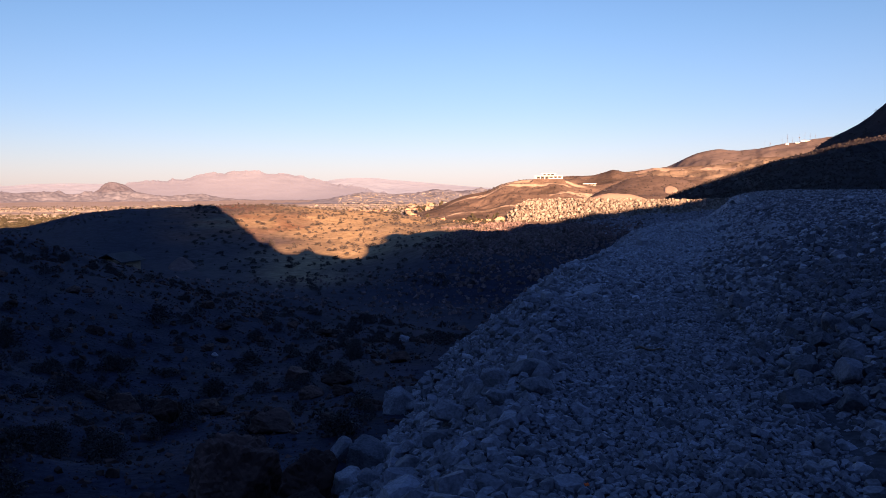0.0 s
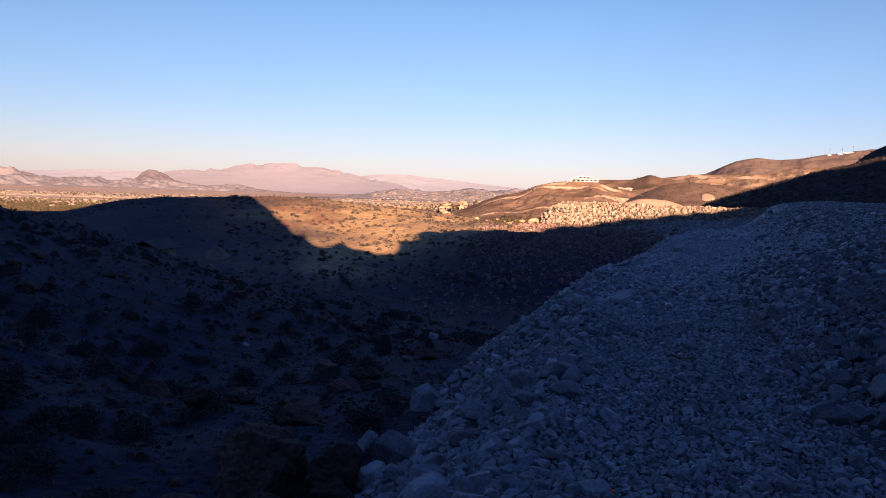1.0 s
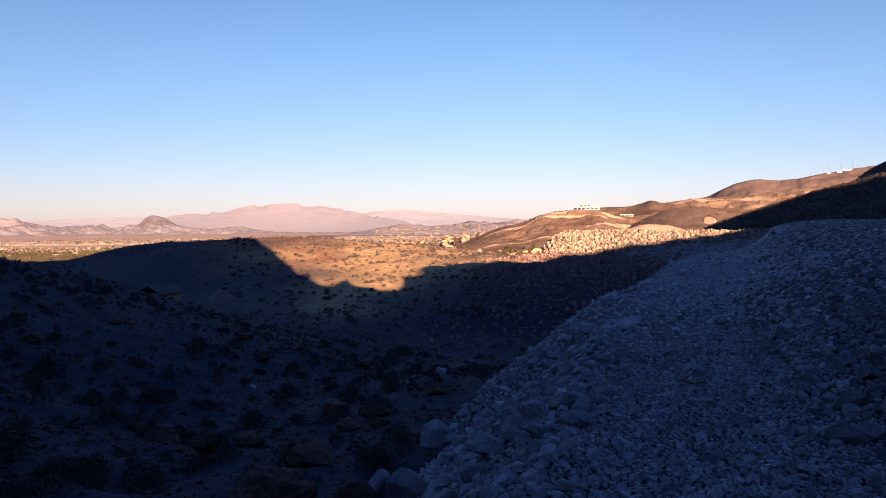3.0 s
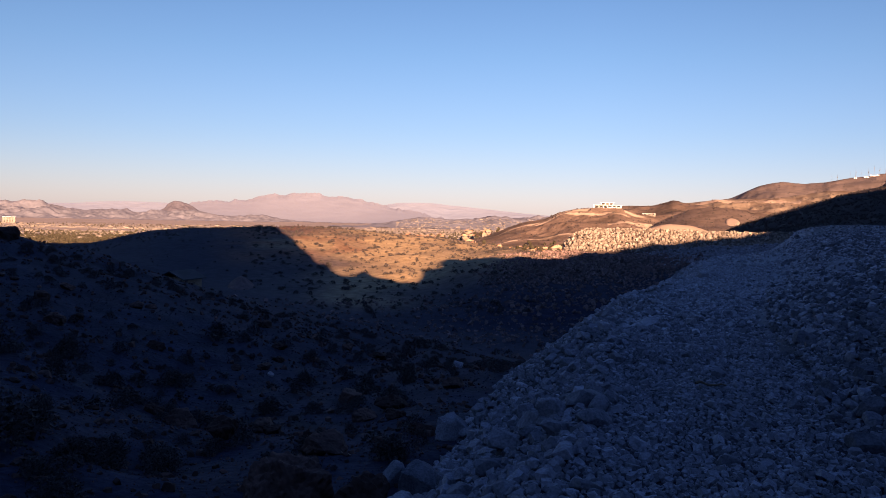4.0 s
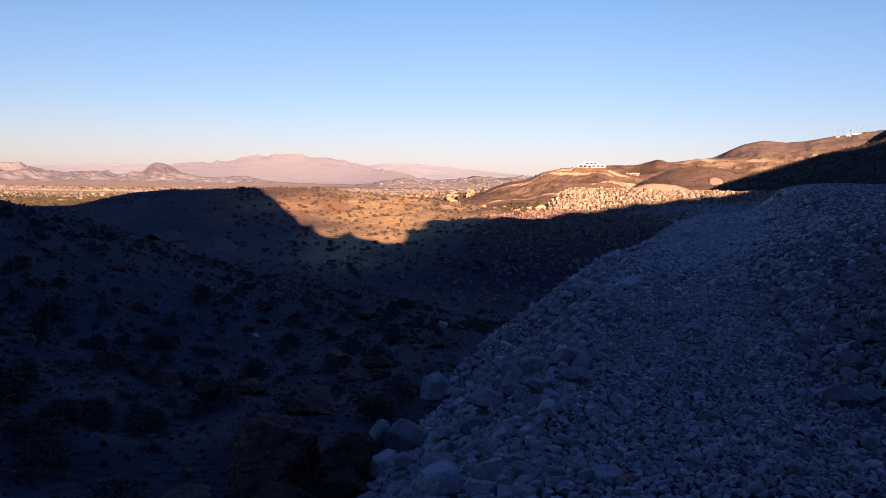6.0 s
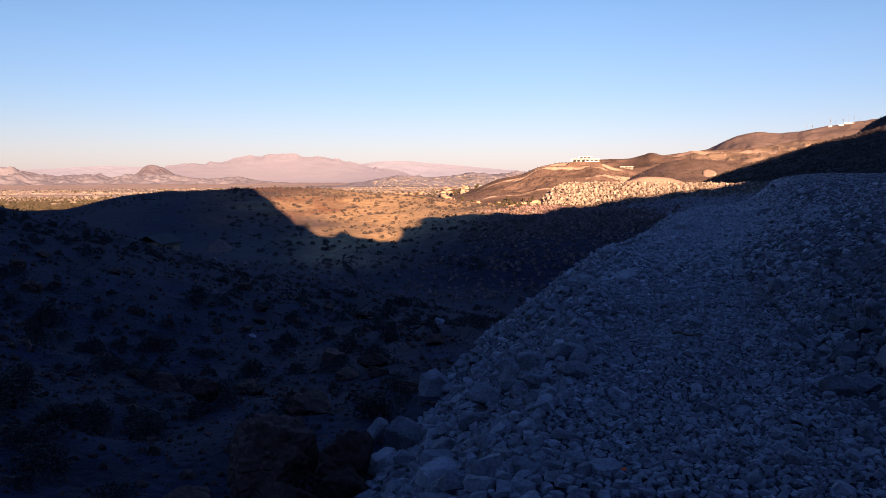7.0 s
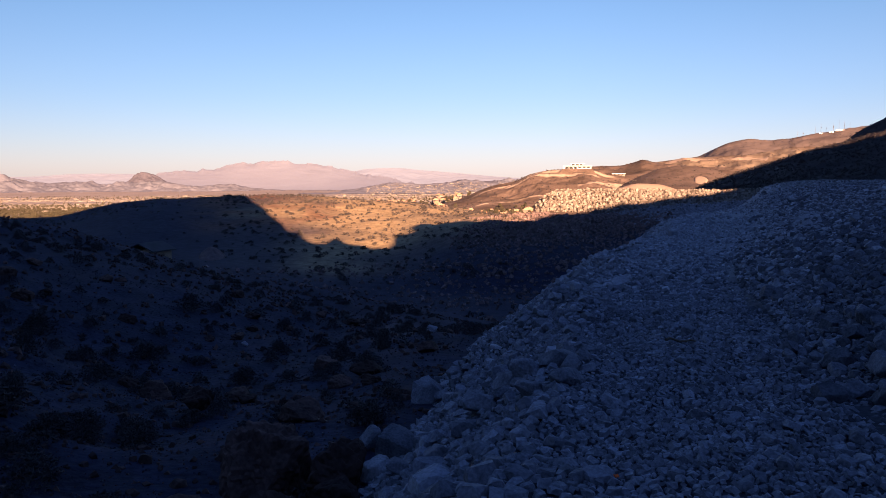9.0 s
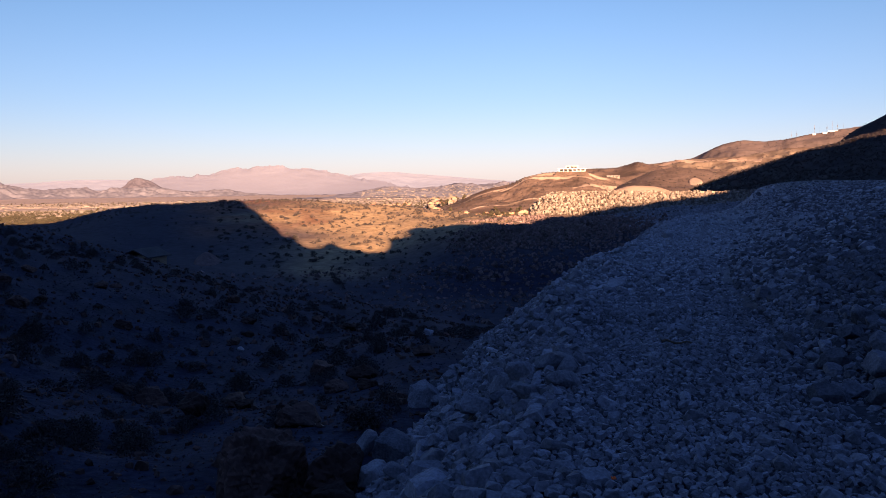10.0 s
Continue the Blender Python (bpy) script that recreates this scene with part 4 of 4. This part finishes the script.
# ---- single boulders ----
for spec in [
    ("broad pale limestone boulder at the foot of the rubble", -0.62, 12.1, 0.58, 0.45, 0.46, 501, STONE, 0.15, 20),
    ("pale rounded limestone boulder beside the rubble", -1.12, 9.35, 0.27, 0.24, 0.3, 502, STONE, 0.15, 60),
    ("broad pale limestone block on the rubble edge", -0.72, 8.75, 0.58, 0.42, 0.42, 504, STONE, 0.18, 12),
    ("pale angular limestone slab leaning on the rubble edge", -0.95, 8.15, 0.34, 0.3, 0.36, 503, BRIGHT_STONE, 0.1, 10),
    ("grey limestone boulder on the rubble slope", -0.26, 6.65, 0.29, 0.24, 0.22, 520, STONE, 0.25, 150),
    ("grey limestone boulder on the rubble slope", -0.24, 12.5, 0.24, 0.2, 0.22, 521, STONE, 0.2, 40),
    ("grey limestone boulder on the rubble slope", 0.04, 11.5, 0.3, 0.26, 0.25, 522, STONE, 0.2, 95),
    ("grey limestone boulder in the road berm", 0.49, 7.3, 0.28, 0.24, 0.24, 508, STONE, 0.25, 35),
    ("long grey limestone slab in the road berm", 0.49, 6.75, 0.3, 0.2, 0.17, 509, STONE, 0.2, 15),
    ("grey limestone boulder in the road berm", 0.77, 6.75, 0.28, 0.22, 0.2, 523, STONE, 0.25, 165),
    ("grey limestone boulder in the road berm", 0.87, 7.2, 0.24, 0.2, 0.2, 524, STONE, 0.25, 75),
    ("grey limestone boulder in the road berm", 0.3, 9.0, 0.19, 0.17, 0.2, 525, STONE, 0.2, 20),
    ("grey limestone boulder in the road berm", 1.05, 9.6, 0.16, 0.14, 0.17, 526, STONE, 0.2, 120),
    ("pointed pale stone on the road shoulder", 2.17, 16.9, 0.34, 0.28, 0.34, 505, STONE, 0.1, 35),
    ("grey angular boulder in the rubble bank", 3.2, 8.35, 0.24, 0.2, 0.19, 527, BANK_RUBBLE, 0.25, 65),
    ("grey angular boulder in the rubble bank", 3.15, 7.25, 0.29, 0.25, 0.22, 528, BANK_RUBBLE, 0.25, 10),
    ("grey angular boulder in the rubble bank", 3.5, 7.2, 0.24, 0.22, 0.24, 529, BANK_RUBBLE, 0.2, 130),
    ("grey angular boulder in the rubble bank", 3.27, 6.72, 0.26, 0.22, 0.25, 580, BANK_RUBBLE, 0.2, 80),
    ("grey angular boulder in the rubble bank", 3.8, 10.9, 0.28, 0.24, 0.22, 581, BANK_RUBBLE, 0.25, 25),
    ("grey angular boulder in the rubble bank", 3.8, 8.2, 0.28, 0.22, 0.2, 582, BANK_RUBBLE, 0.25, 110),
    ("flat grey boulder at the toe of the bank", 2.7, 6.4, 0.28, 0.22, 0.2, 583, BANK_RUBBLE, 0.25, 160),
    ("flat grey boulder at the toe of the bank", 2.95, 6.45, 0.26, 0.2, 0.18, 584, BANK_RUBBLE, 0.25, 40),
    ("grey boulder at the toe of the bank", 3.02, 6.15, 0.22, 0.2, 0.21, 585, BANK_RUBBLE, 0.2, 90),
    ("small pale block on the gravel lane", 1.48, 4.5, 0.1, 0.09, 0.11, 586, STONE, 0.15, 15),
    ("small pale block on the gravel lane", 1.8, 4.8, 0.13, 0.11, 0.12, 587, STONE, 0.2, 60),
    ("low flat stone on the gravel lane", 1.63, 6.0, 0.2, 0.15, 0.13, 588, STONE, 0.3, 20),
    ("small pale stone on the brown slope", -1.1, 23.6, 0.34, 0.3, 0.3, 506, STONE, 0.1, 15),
    ("small white stone on the brown slope", -6.0, 22.2, 0.2, 0.16, 0.15, 507, BRIGHT_STONE, 0.1, 15),
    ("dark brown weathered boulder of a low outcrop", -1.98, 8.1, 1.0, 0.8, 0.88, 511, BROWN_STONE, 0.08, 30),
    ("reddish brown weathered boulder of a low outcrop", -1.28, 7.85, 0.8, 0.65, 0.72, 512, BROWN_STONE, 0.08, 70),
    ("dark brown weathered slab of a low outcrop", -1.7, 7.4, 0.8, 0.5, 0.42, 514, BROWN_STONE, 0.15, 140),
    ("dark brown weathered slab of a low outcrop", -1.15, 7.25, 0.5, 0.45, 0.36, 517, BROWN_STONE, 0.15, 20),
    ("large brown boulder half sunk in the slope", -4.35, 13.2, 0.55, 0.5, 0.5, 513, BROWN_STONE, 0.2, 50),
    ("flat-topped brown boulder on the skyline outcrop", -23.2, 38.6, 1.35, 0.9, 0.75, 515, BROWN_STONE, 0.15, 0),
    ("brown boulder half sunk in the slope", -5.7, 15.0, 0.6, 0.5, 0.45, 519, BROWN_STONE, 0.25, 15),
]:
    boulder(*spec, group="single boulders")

rng = np.random.default_rng(61)
for k, q in enumerate(natural_places(62, 46, -40, 0, 8, 34, 0.0)):
    w = float(rng.uniform(0.3, 0.75))
    boulder("brown boulder half sunk in the stony slope", q[0], q[1], w, w * 0.8, w * 0.6, 530 + k, BROWN_STONE, 0.3, float(rng.uniform(0, 360)), "boulders on the slope", 15)


# ---- sticks and scrap ----
def stick(label, x, y, length, turn, mat, tilt=4.0):
    bm = bmesh.new()
    rings, sides = 7, 6
    last = None
    for i in range(rings):
        t = i / (rings - 1)
        rad = 0.016 * (1 - 0.5 * t)
        c = Vector((length * (t - 0.5), 0.03 * math.sin(5 * t), 0.018 + 0.015 * math.sin(9 * t)))
        ring = [bm.verts.new(c + Vector((0, rad * math.cos(a), rad * math.sin(a)))) for a in [2 * math.pi * k / sides for k in range(sides)]]
        if last:
            for k in range(sides):
                bm.faces.new((last[k], last[(k + 1) % sides], ring[(k + 1) % sides], ring[k]))
        last = ring
    ob = part("stick", bm, mat)
    ob.matrix_world = pose(x, y, float(max(land(x, y), road(x, y))) + 0.03, 0, tilt, turn)
    return tagged(ob, label, "stick")


stick("pale dry stick lying on the brown slope", -2.1, 11.2, 0.55, -30, DRY_WOOD)
stick("dark weathered stick lying on the gravel", 2.1, 8.5, 0.3, 10, BARK)
bm = bmesh.new()
bmesh.ops.create_grid(bm, x_segments=4, y_segments=2, size=0.5)
for v in bm.verts:
    v.co = Vector((v.co.x * 0.035, v.co.y * 0.018, 0.008 * math.sin(v.co.x * 7)))
scrap = part("plastic_scrap", bm, ORANGE)
scrap.modifiers.new("thickness", "SOLIDIFY").thickness = 0.002
scrap.matrix_world = pose(0.79, 4.5, float(road(0.79, 4.5)) + 0.09, 30, 20, 40)
tagged(scrap, "small torn scrap of orange plastic among stones", "plastic scrap")


# ---- draped earth roads and pads on the far hills ----
def ribbon(name, label, hill_name, keys, width, lift=0.7, n=60, oval=False):
    a = np.linspace(keys[0][0], keys[-1][0], n)
    r = curve(a, keys)
    rows = []
    for s in np.linspace(-1, 1, 7):
        rr = r + s * width / 2 * (np.sqrt(1.02 - np.linspace(-1, 1, n) ** 2) if oval else 1)
        zz = [top_of(hill_name, aa, q) + lift * (1 - s**4 - e**8) - 0.2 for aa, q, e in zip(a, rr, np.linspace(-1, 1, n))]
        rows.append((rr * np.sin(np.radians(a)), rr * np.cos(np.radians(a)), zz))
    X, Y, Z = (np.array([row[k] for row in rows]) for k in range(3))
    ob = new(name, grid_mesh(name, X[:, ::-1], Y[:, ::-1], Z[:, ::-1], GRADED))
    return tagged(ob, label, "dirt road", kind="structure")


ribbon("dirt_road_rounded", "thin pale track up the gully between hills", "hill_rounded", [(9.6, 800), (10.4, 850), (11.2, 890)], 10)
ribbon("graded_mound", "pale round mound of dumped earth", "hill_rounded", [(14.5, 884), (14.95, 886), (15.4, 884)], 40, 1.4, 40, True)
ribbon("dirt_road_middle", "pale dirt road over the hills", "hill_tan", [(11.2, 1520), (12, 1560), (13.5, 1585), (16, 1560), (19, 1540)], 36)


# ---- buildings ----
def at_bearing(az, r):
    return r * math.sin(radians(az)), r * math.cos(radians(az))


def white_house():
    house = new("white_house")
    part("wall", boxes((-13, -5, 0, 11, 5, 3.2)), WHITE_WALL, house)
    part("upper_storey", boxes((-7, -4, 3.3, 4, 4, 6.2)), WHITE_WALL, house)
    part("roof", boxes((-14.5, -6.2, 3.2, 12, 5.5, 3.6)), WHITE_WALL, house, "flat white overhanging roof slab")
    part("upper_roof", boxes((-8, -5, 6.2, 5.2, 5, 6.6)), WHITE_WALL, house, "flat white upper roof slab")
    for x0, x1 in [(-12.4, -9.2), (-8.6, -5.4), (-4.6, -1.4), (-0.6, 2.6), (3.6, 6.4), (7.2, 10.4)]:
        low = 0.1 if x1 < -1 else 0.8
        w = part("window", boxes((x0, -5.15, low, x1, -4.9, 2.7)), DARK_GLASS, house)
        part("frame", boxes((x0 - 0.15, -5.2, low - 0.15, x1 + 0.15, -4.95, low), (x0 - 0.15, -5.2, 2.7, x1 + 0.15, -4.95, 2.85)), WHITE_WALL, w)
    for x0 in (-6.3, -2.6, 0.8):
        part("window", boxes((x0, -4.15, 3.9, x0 + 2.7, -3.9, 5.7)), DARK_GLASS, house)
    for x in (-14, 11.4):
        part("column", boxes((x - 0.2, -6.0, 0, x + 0.2, -5.6, 3.2)), WHITE_WALL, house)
    bm = bmesh.new()
    rim = [(-15, -7.5), (12.4, -7.5), (12.4, 6), (-15, 6)]
    toe = [(-19, -13), (16, -13), (16, 11), (-19, 11)]
    top = [bm.verts.new((x, y, -0.02)) for x, y in rim]
    low = [bm.verts.new((x, y, -7)) for x, y in toe]
    bm.faces.new(top)
    for i in range(4):
        j = (i + 1) % 4
        bm.faces.new((low[i], low[j], top[j], top[i]))
    part("earth_pad", bm, HILL_EARTH, house, "sloping pad of brown earth under the house")
    x, y = at_bearing(7.15, 1096)
    house.matrix_world = pose(x, y, top_of("hill_terraced", 7.15, 1096) + 3.0, 0, 0, -7.15) @ Matrix.Diagonal((1.35, 1.35, 1.05, 1))
    return tagged(house, "large white modern house on the hilltop", "house")


white_house()


def family_house(wide, deep, tall, wing):
    house = new("house")
    part("wall", boxes((-wide / 2, -deep / 2, -1.5, wide / 2, deep / 2, tall)), STUCCO, house)

    def hip(x0, x1, y0, y1, z, rise):
        bm = bmesh.new()
        o, run = 0.6, min(y1 - y0, x1 - x0) * 0.45
        b = [bm.verts.new(p) for p in ((x0 - o, y0 - o, z), (x1 + o, y0 - o, z), (x1 + o, y1 + o, z), (x0 - o, y1 + o, z))]
        ym = (y0 + y1) / 2
        r0, r1 = bm.verts.new((x0 + run, ym, z + rise)), bm.verts.new((x1 - run, ym, z + rise))
        for f in ((b[0], b[1], r1, r0), (b[1], b[2], r1), (b[2], b[3], r0, r1), (b[3], b[0], r0), (b[3], b[2], b[1], b[0])):
            bm.faces.new(f)
        return bm

    part("roof", hip(-wide / 2, wide / 2, -deep / 2, deep / 2, tall + 0.02, 2.2), ROOF_TILE, house)
    if wing:
        part("wing", boxes((wide / 2 + 0.02, -deep / 2 - 2, -1.5, wide / 2 + 6, deep / 2 - 2, tall - 0.6)), STUCCO, house)
        part("wing_roof", hip(wide / 2 + 0.6, wide / 2 + 6, -deep / 2 - 2, deep / 2 - 2, tall - 0.58, 1.6), ROOF_TILE, house)
    for k in range(3):
        x = -wide / 2 + wide * (k + 0.5) / 3
        part("window", boxes((x - 0.9, -deep / 2 - 0.06, 1.0, x + 0.9, -deep / 2 + 0.1, 2.4)), DARK_GLASS, house)
    part("chimney", boxes((wide * 0.2, 0.6, tall, wide * 0.2 + 0.9, 1.5, tall + 2.6)), STUCCO, house)
    return tagged(house, "tan stucco house with a clay tile roof", "house", "houses of the suburb")


def tree(seed, tall, name="tree", label="dark green suburban tree with an uneven crown"):
    rng = np.random.default_rng(seed)
    t = new(name)
    bm = bmesh.new()

    def limb(p, q, r0, r1):
        d = (q - p).normalized()
        s = d.orthogonal().normalized()
        w = d.cross(s)
        a = [bm.verts.new(p + (s * math.cos(g) + w * math.sin(g)) * r0) for g in [k * math.pi / 3 for k in range(6)]]
        b = [bm.verts.new(q + (s * math.cos(g) + w * math.sin(g)) * r1) for g in [k * math.pi / 3 for k in range(6)]]
        for k in range(6):
            bm.faces.new((a[k], a[(k + 1) % 6], b[(k + 1) % 6], b[k]))

    fork = Vector((0, 0, tall * 0.4))
    limb(Vector((0, 0, -0.5)), fork, tall * 0.035, tall * 0.025)
    for k in range(5):
        a = k * 1.26 + rng.uniform(0, 0.5)
        limb(fork, Vector((math.cos(a) * tall * 0.24, math.sin(a) * tall * 0.24, tall * rng.uniform(0.6, 0.85))), tall * 0.02, tall * 0.007)
    part("trunk", bm, BARK, t)
    v, f = shrub_shape(seed, 150, 0.75, 0.7)
    v = v * tall
    v[:, 2] += tall * 0.3
    crown = new("crown", mesh_from("crown", v, f, TREE_LEAF))
    crown.parent = t
    return tagged(t, label, "tree", "trees of the suburb")


def build_suburb():
    rng = np.random.default_rng(91)
    kinds = [family_house(7.5, 6, 2.7, False), family_house(7, 5.5, 4.4, False), family_house(7, 6, 2.8, True)]
    firs = [tree(600, 4.6), tree(601, 3.4), tree(602, 5.4)]
    spots = []
    for k in range(140):
        if k % 9 < 5:
            spots.append((rng.uniform(-2.0, 5.0), rng.uniform(720, 890)))
        else:
            r = 800 + 900 * rng.uniform() ** 1.1
            spots.append((rng.uniform(-6.5, -0.8), r))
    used = set()

    def put(protos, k, az, r, s, turn):
        x, y = at_bearing(az, r)
        z = float(land(x, y))
        if "hill_terraced" in TOPS and -2.5 < az < 19 and 850 < r < 1350:
            z = max(z, top_of("hill_terraced", az, r))
        thing, m = protos[k % len(protos)], pose(x, y, z, 0, 0, turn)
        if thing not in used:
            used.add(thing)
            thing.matrix_world = m
        else:
            copy_thing(thing, m @ Matrix.Scale(s, 4))

    for k, (az, r) in enumerate(spots):
        put(kinds, k, az, r, 0.6 if k % 9 < 5 else 1, float(rng.choice([0, 15, -20, 90, 75])))
    for k in range(170):
        az, r = spots[k % len(spots)]
        put(firs, k, az + rng.normal() * 0.9, r + rng.normal() * 30, 1, float(rng.uniform(0, 360)))


build_suburb()


def build_town():
    """The far town on the plain: thousands of small roofs and tree tops."""
    rng = np.random.default_rng(95)
    family_block = np.array([[-.5, -.5, 0], [.5, -.5, 0], [.5, .5, 0], [-.5, .5, 0], [-.5, -.5, .32], [.5, -.5, .32], [.5, .5, .32], [-.5, .5, .32], [-.2, 0, .5], [.2, 0, .5]])
    f = np.array([[0, 1, 5], [0, 5, 4], [1, 2, 6], [1, 6, 5], [2, 3, 7], [2, 7, 6], [3, 0, 4], [3, 4, 7], [4, 5, 9], [4, 9, 8], [5, 6, 9], [6, 7, 8], [6, 8, 9], [7, 4, 8]])
    n = 15000
    az = rng.uniform(-38, 6, n)
    r = 1150 * np.exp(rng.uniform(0, 1, n) * math.log(2500 / 1150))
    r = np.where(az > -9, r * 1.25, r)
    x, y = r * np.sin(np.radians(az)), r * np.cos(np.radians(az))
    band = fbm(x * 0.4, y * 2.0, 160, 3, 97)
    keep = band + rng.normal(size=n) * 0.4 > -0.15
    p = np.stack([x, y, land(x, y, False) - 0.3], -1)[keep]
    # streets climb the low hills beyond the plain
    for k in range(2000):
        a, d = rng.uniform(-7, 3), rng.uniform(2740, 3200)
        p = np.concatenate([p, [(d * math.sin(radians(a)), d * math.cos(radians(a)), top_of("foothill_valley", a, d) - 0.5)]])
    s = rng.uniform(2.2, 4.6, len(p)) * np.where(rng.uniform(size=len(p)) < 0.05, 2.2, 1)
    tagged(new("distant_town", strewn("distant_town", [(family_block, f)], p, s, STUCCO, 98, 0.0, 0.7)), "pale roofs and walls of a distant desert town", "town", kind="stuff")
    n = 13000
    az = rng.uniform(-40, 4, n)
    r = 700 * np.exp(rng.uniform(0, 1, n) ** 1.4 * math.log(2600 / 700))
    x, y = r * np.sin(np.radians(az)), r * np.cos(np.radians(az))
    band = fbm(x * 0.5, y * 2.0, 140, 3, 99)
    keep = band + rng.normal(size=n) * 0.4 > np.where((az < -13) & (r < 1600), -2, 0.1)
    p = np.stack([x, y, land(x, y, False) - 0.3], -1)[keep]
    # a belt of trees along the near side of the town
    a, d = np.radians(rng.uniform(-42, -12, 7000)), rng.uniform(620, 1350, 7000)
    belt = np.stack([d * np.sin(a), d * np.cos(a), land(d * np.sin(a), d * np.cos(a), False) - 0.3], -1)
    p = np.concatenate([p, belt])
    s = rng.uniform(2.4, 5.4, len(p))
    tagged(new("distant_trees", strewn("distant_trees", SPECKS, p, s, TREE_LEAF, 100, 0.1)), "dark tree tops between the distant roofs", "trees", kind="stuff")


build_town()


def hotel():
    h = new("hotel_tower")
    part("wall", boxes((-15, -8, -2, 15, 8, 15)), STUCCO, h)
    part("roof", boxes((-15.6, -8.6, 15, 15.6, 8.6, 15.8)), WHITE_WALL, h)
    for k in range(4):
        for j in range(4):
            part("window", boxes((-11.6 + k * 6.2, -8.2, 1.6 + j * 3.4, -8.4 + k * 6.2, -7.9, 3.2 + j * 3.4)), DARK_GLASS, h)
    x, y = at_bearing(-30.85, 2500)
    h.matrix_world = pose(x, y, float(land(x, y)), 0, 0, 31)
    tagged(h, "pale block rising over the distant town", "building")


hotel()


def small_white_building():
    b = new("site_building")
    part("wall", boxes((-8, -4, -1, 8, 4, 2.2)), STUCCO, b)
    part("roof", boxes((-8.6, -4.6, 2.2, 8.6, 4.6, 2.6)), WHITE_WALL, b)
    for x in (-5, 0, 5):
        part("window", boxes((x - 1, -4.1, 0.6, x + 1, -3.9, 1.7)), DARK_GLASS, b)
    x, y = at_bearing(9.75, 1120)
    b.matrix_world = pose(x, y, top_of("hill_terraced", 9.75, 1100), 0, 0, -9)
    tagged(b, "low pale building on the graded hillside", "building")


small_white_building()


def shed():
    """The gable roof of a hut that shows over the spur."""
    s = new("shed")
    part("wall", boxes((-1.9, -1.5, -3.5, 1.9, 1.5, 1.9)), DRY_WOOD, s)
    bm = bmesh.new()
    pts = [(-2.3, -1.9, 1.8), (2.3, -1.9, 1.8), (2.3, 0, 2.7), (-2.3, 0, 2.7), (2.3, 1.9, 1.8), (-2.3, 1.9, 1.8)]
    top = [bm.verts.new(p) for p in pts]
    low = [bm.verts.new((p[0], p[1], p[2] - 0.12)) for p in pts]
    for quad in ((0, 1, 2, 3), (3, 2, 4, 5)):
        bm.faces.new([top[i] for i in quad])
        bm.faces.new([low[i] for i in reversed(quad)])
    for i, j in ((0, 1), (1, 2), (2, 4), (4, 5), (5, 3), (3, 0)):
        bm.faces.new((top[j], top[i], low[i], low[j]))
    part("roof", bm, SHEET, s, "low grey sheet-metal gable roof")
    part("door", boxes((-0.5, -1.56, -0.9, 0.4, -1.46, 1.3)), BARK, s)
    x, y = at_bearing(-20.9, 68)
    s.matrix_world = pose(x, y, -5.0, 0, 0, 76) @ Matrix.Scale(0.66, 4)
    tagged(s, "small grey hut with a gable roof in the gully", "hut")


shed()


def mast(k, az, tall):
    m = new("antenna_mast")
    bm = bmesh.new()
    for x, y in ((-0.5, -0.4), (0.5, -0.4), (0, 0.5)):
        box(bm, x * 0.5 - 0.06, y * 0.5 - 0.06, -2, x * 0.5 + 0.06, y * 0.5 + 0.06, tall)
    for j in range(int(tall / 2)):
        box(bm, -0.25, -0.23, j * 2.0, 0.25, -0.17, j * 2.0 + 0.1)
    part("tower", bm, STEEL, m)
    part("antenna", boxes((-0.08, -0.08, tall, 0.08, 0.08, tall + 4)), STEEL, m)
    if k % 2:
        bm = bmesh.new()
        bmesh.ops.create_cone(bm, cap_ends=True, segments=12, radius1=1.3, radius2=0.5, depth=0.8, matrix=Matrix.Translation((0, -0.9, tall * 0.7)) @ Matrix.Rotation(radians(90), 4, "X"))
        part("dish", bm, STEEL, m)
    x, y = at_bearing(az, 2000)
    m.matrix_world = pose(x, y, top_of("hill_far", az, 2000) - 1, 0, 0, 30 * k)
    tagged(m, "thin steel antenna mast on the hilltop", "mast", "antenna masts")


for k, (az, tall) in enumerate([(20.6, 12), (20.9, 9), (21.6, 11), (21.9, 16), (22.2, 10), (22.6, 14), (22.9, 18), (23.2, 12), (23.5, 9)]):
    mast(k, az, tall)


def hilltop_station(az, wide):
    b = new("hilltop_building")
    part("wall", boxes((-wide / 2, -3, -1, wide / 2, 3, 1.6)), WHITE_WALL, b)
    part("roof", boxes((-wide / 2 - 0.4, -3.4, 1.6, wide / 2 + 0.4, 3.4, 1.8)), WHITE_WALL, b)
    part("door", boxes((-0.6, -3.08, -0.9, 0.5, -2.95, 1.1)), DARK_GLASS, b)
    x, y = at_bearing(az, 1992)
    b.matrix_world = pose(x, y, top_of("hill_far", az, 1992), 0, 0, -az)
    tagged(b, "low white equipment hut beside the antenna masts", "building", "hilltop huts")


for az, wide in [(21.9, 6), (22.5, 9), (22.95, 18)]:
    hilltop_station(az, wide)
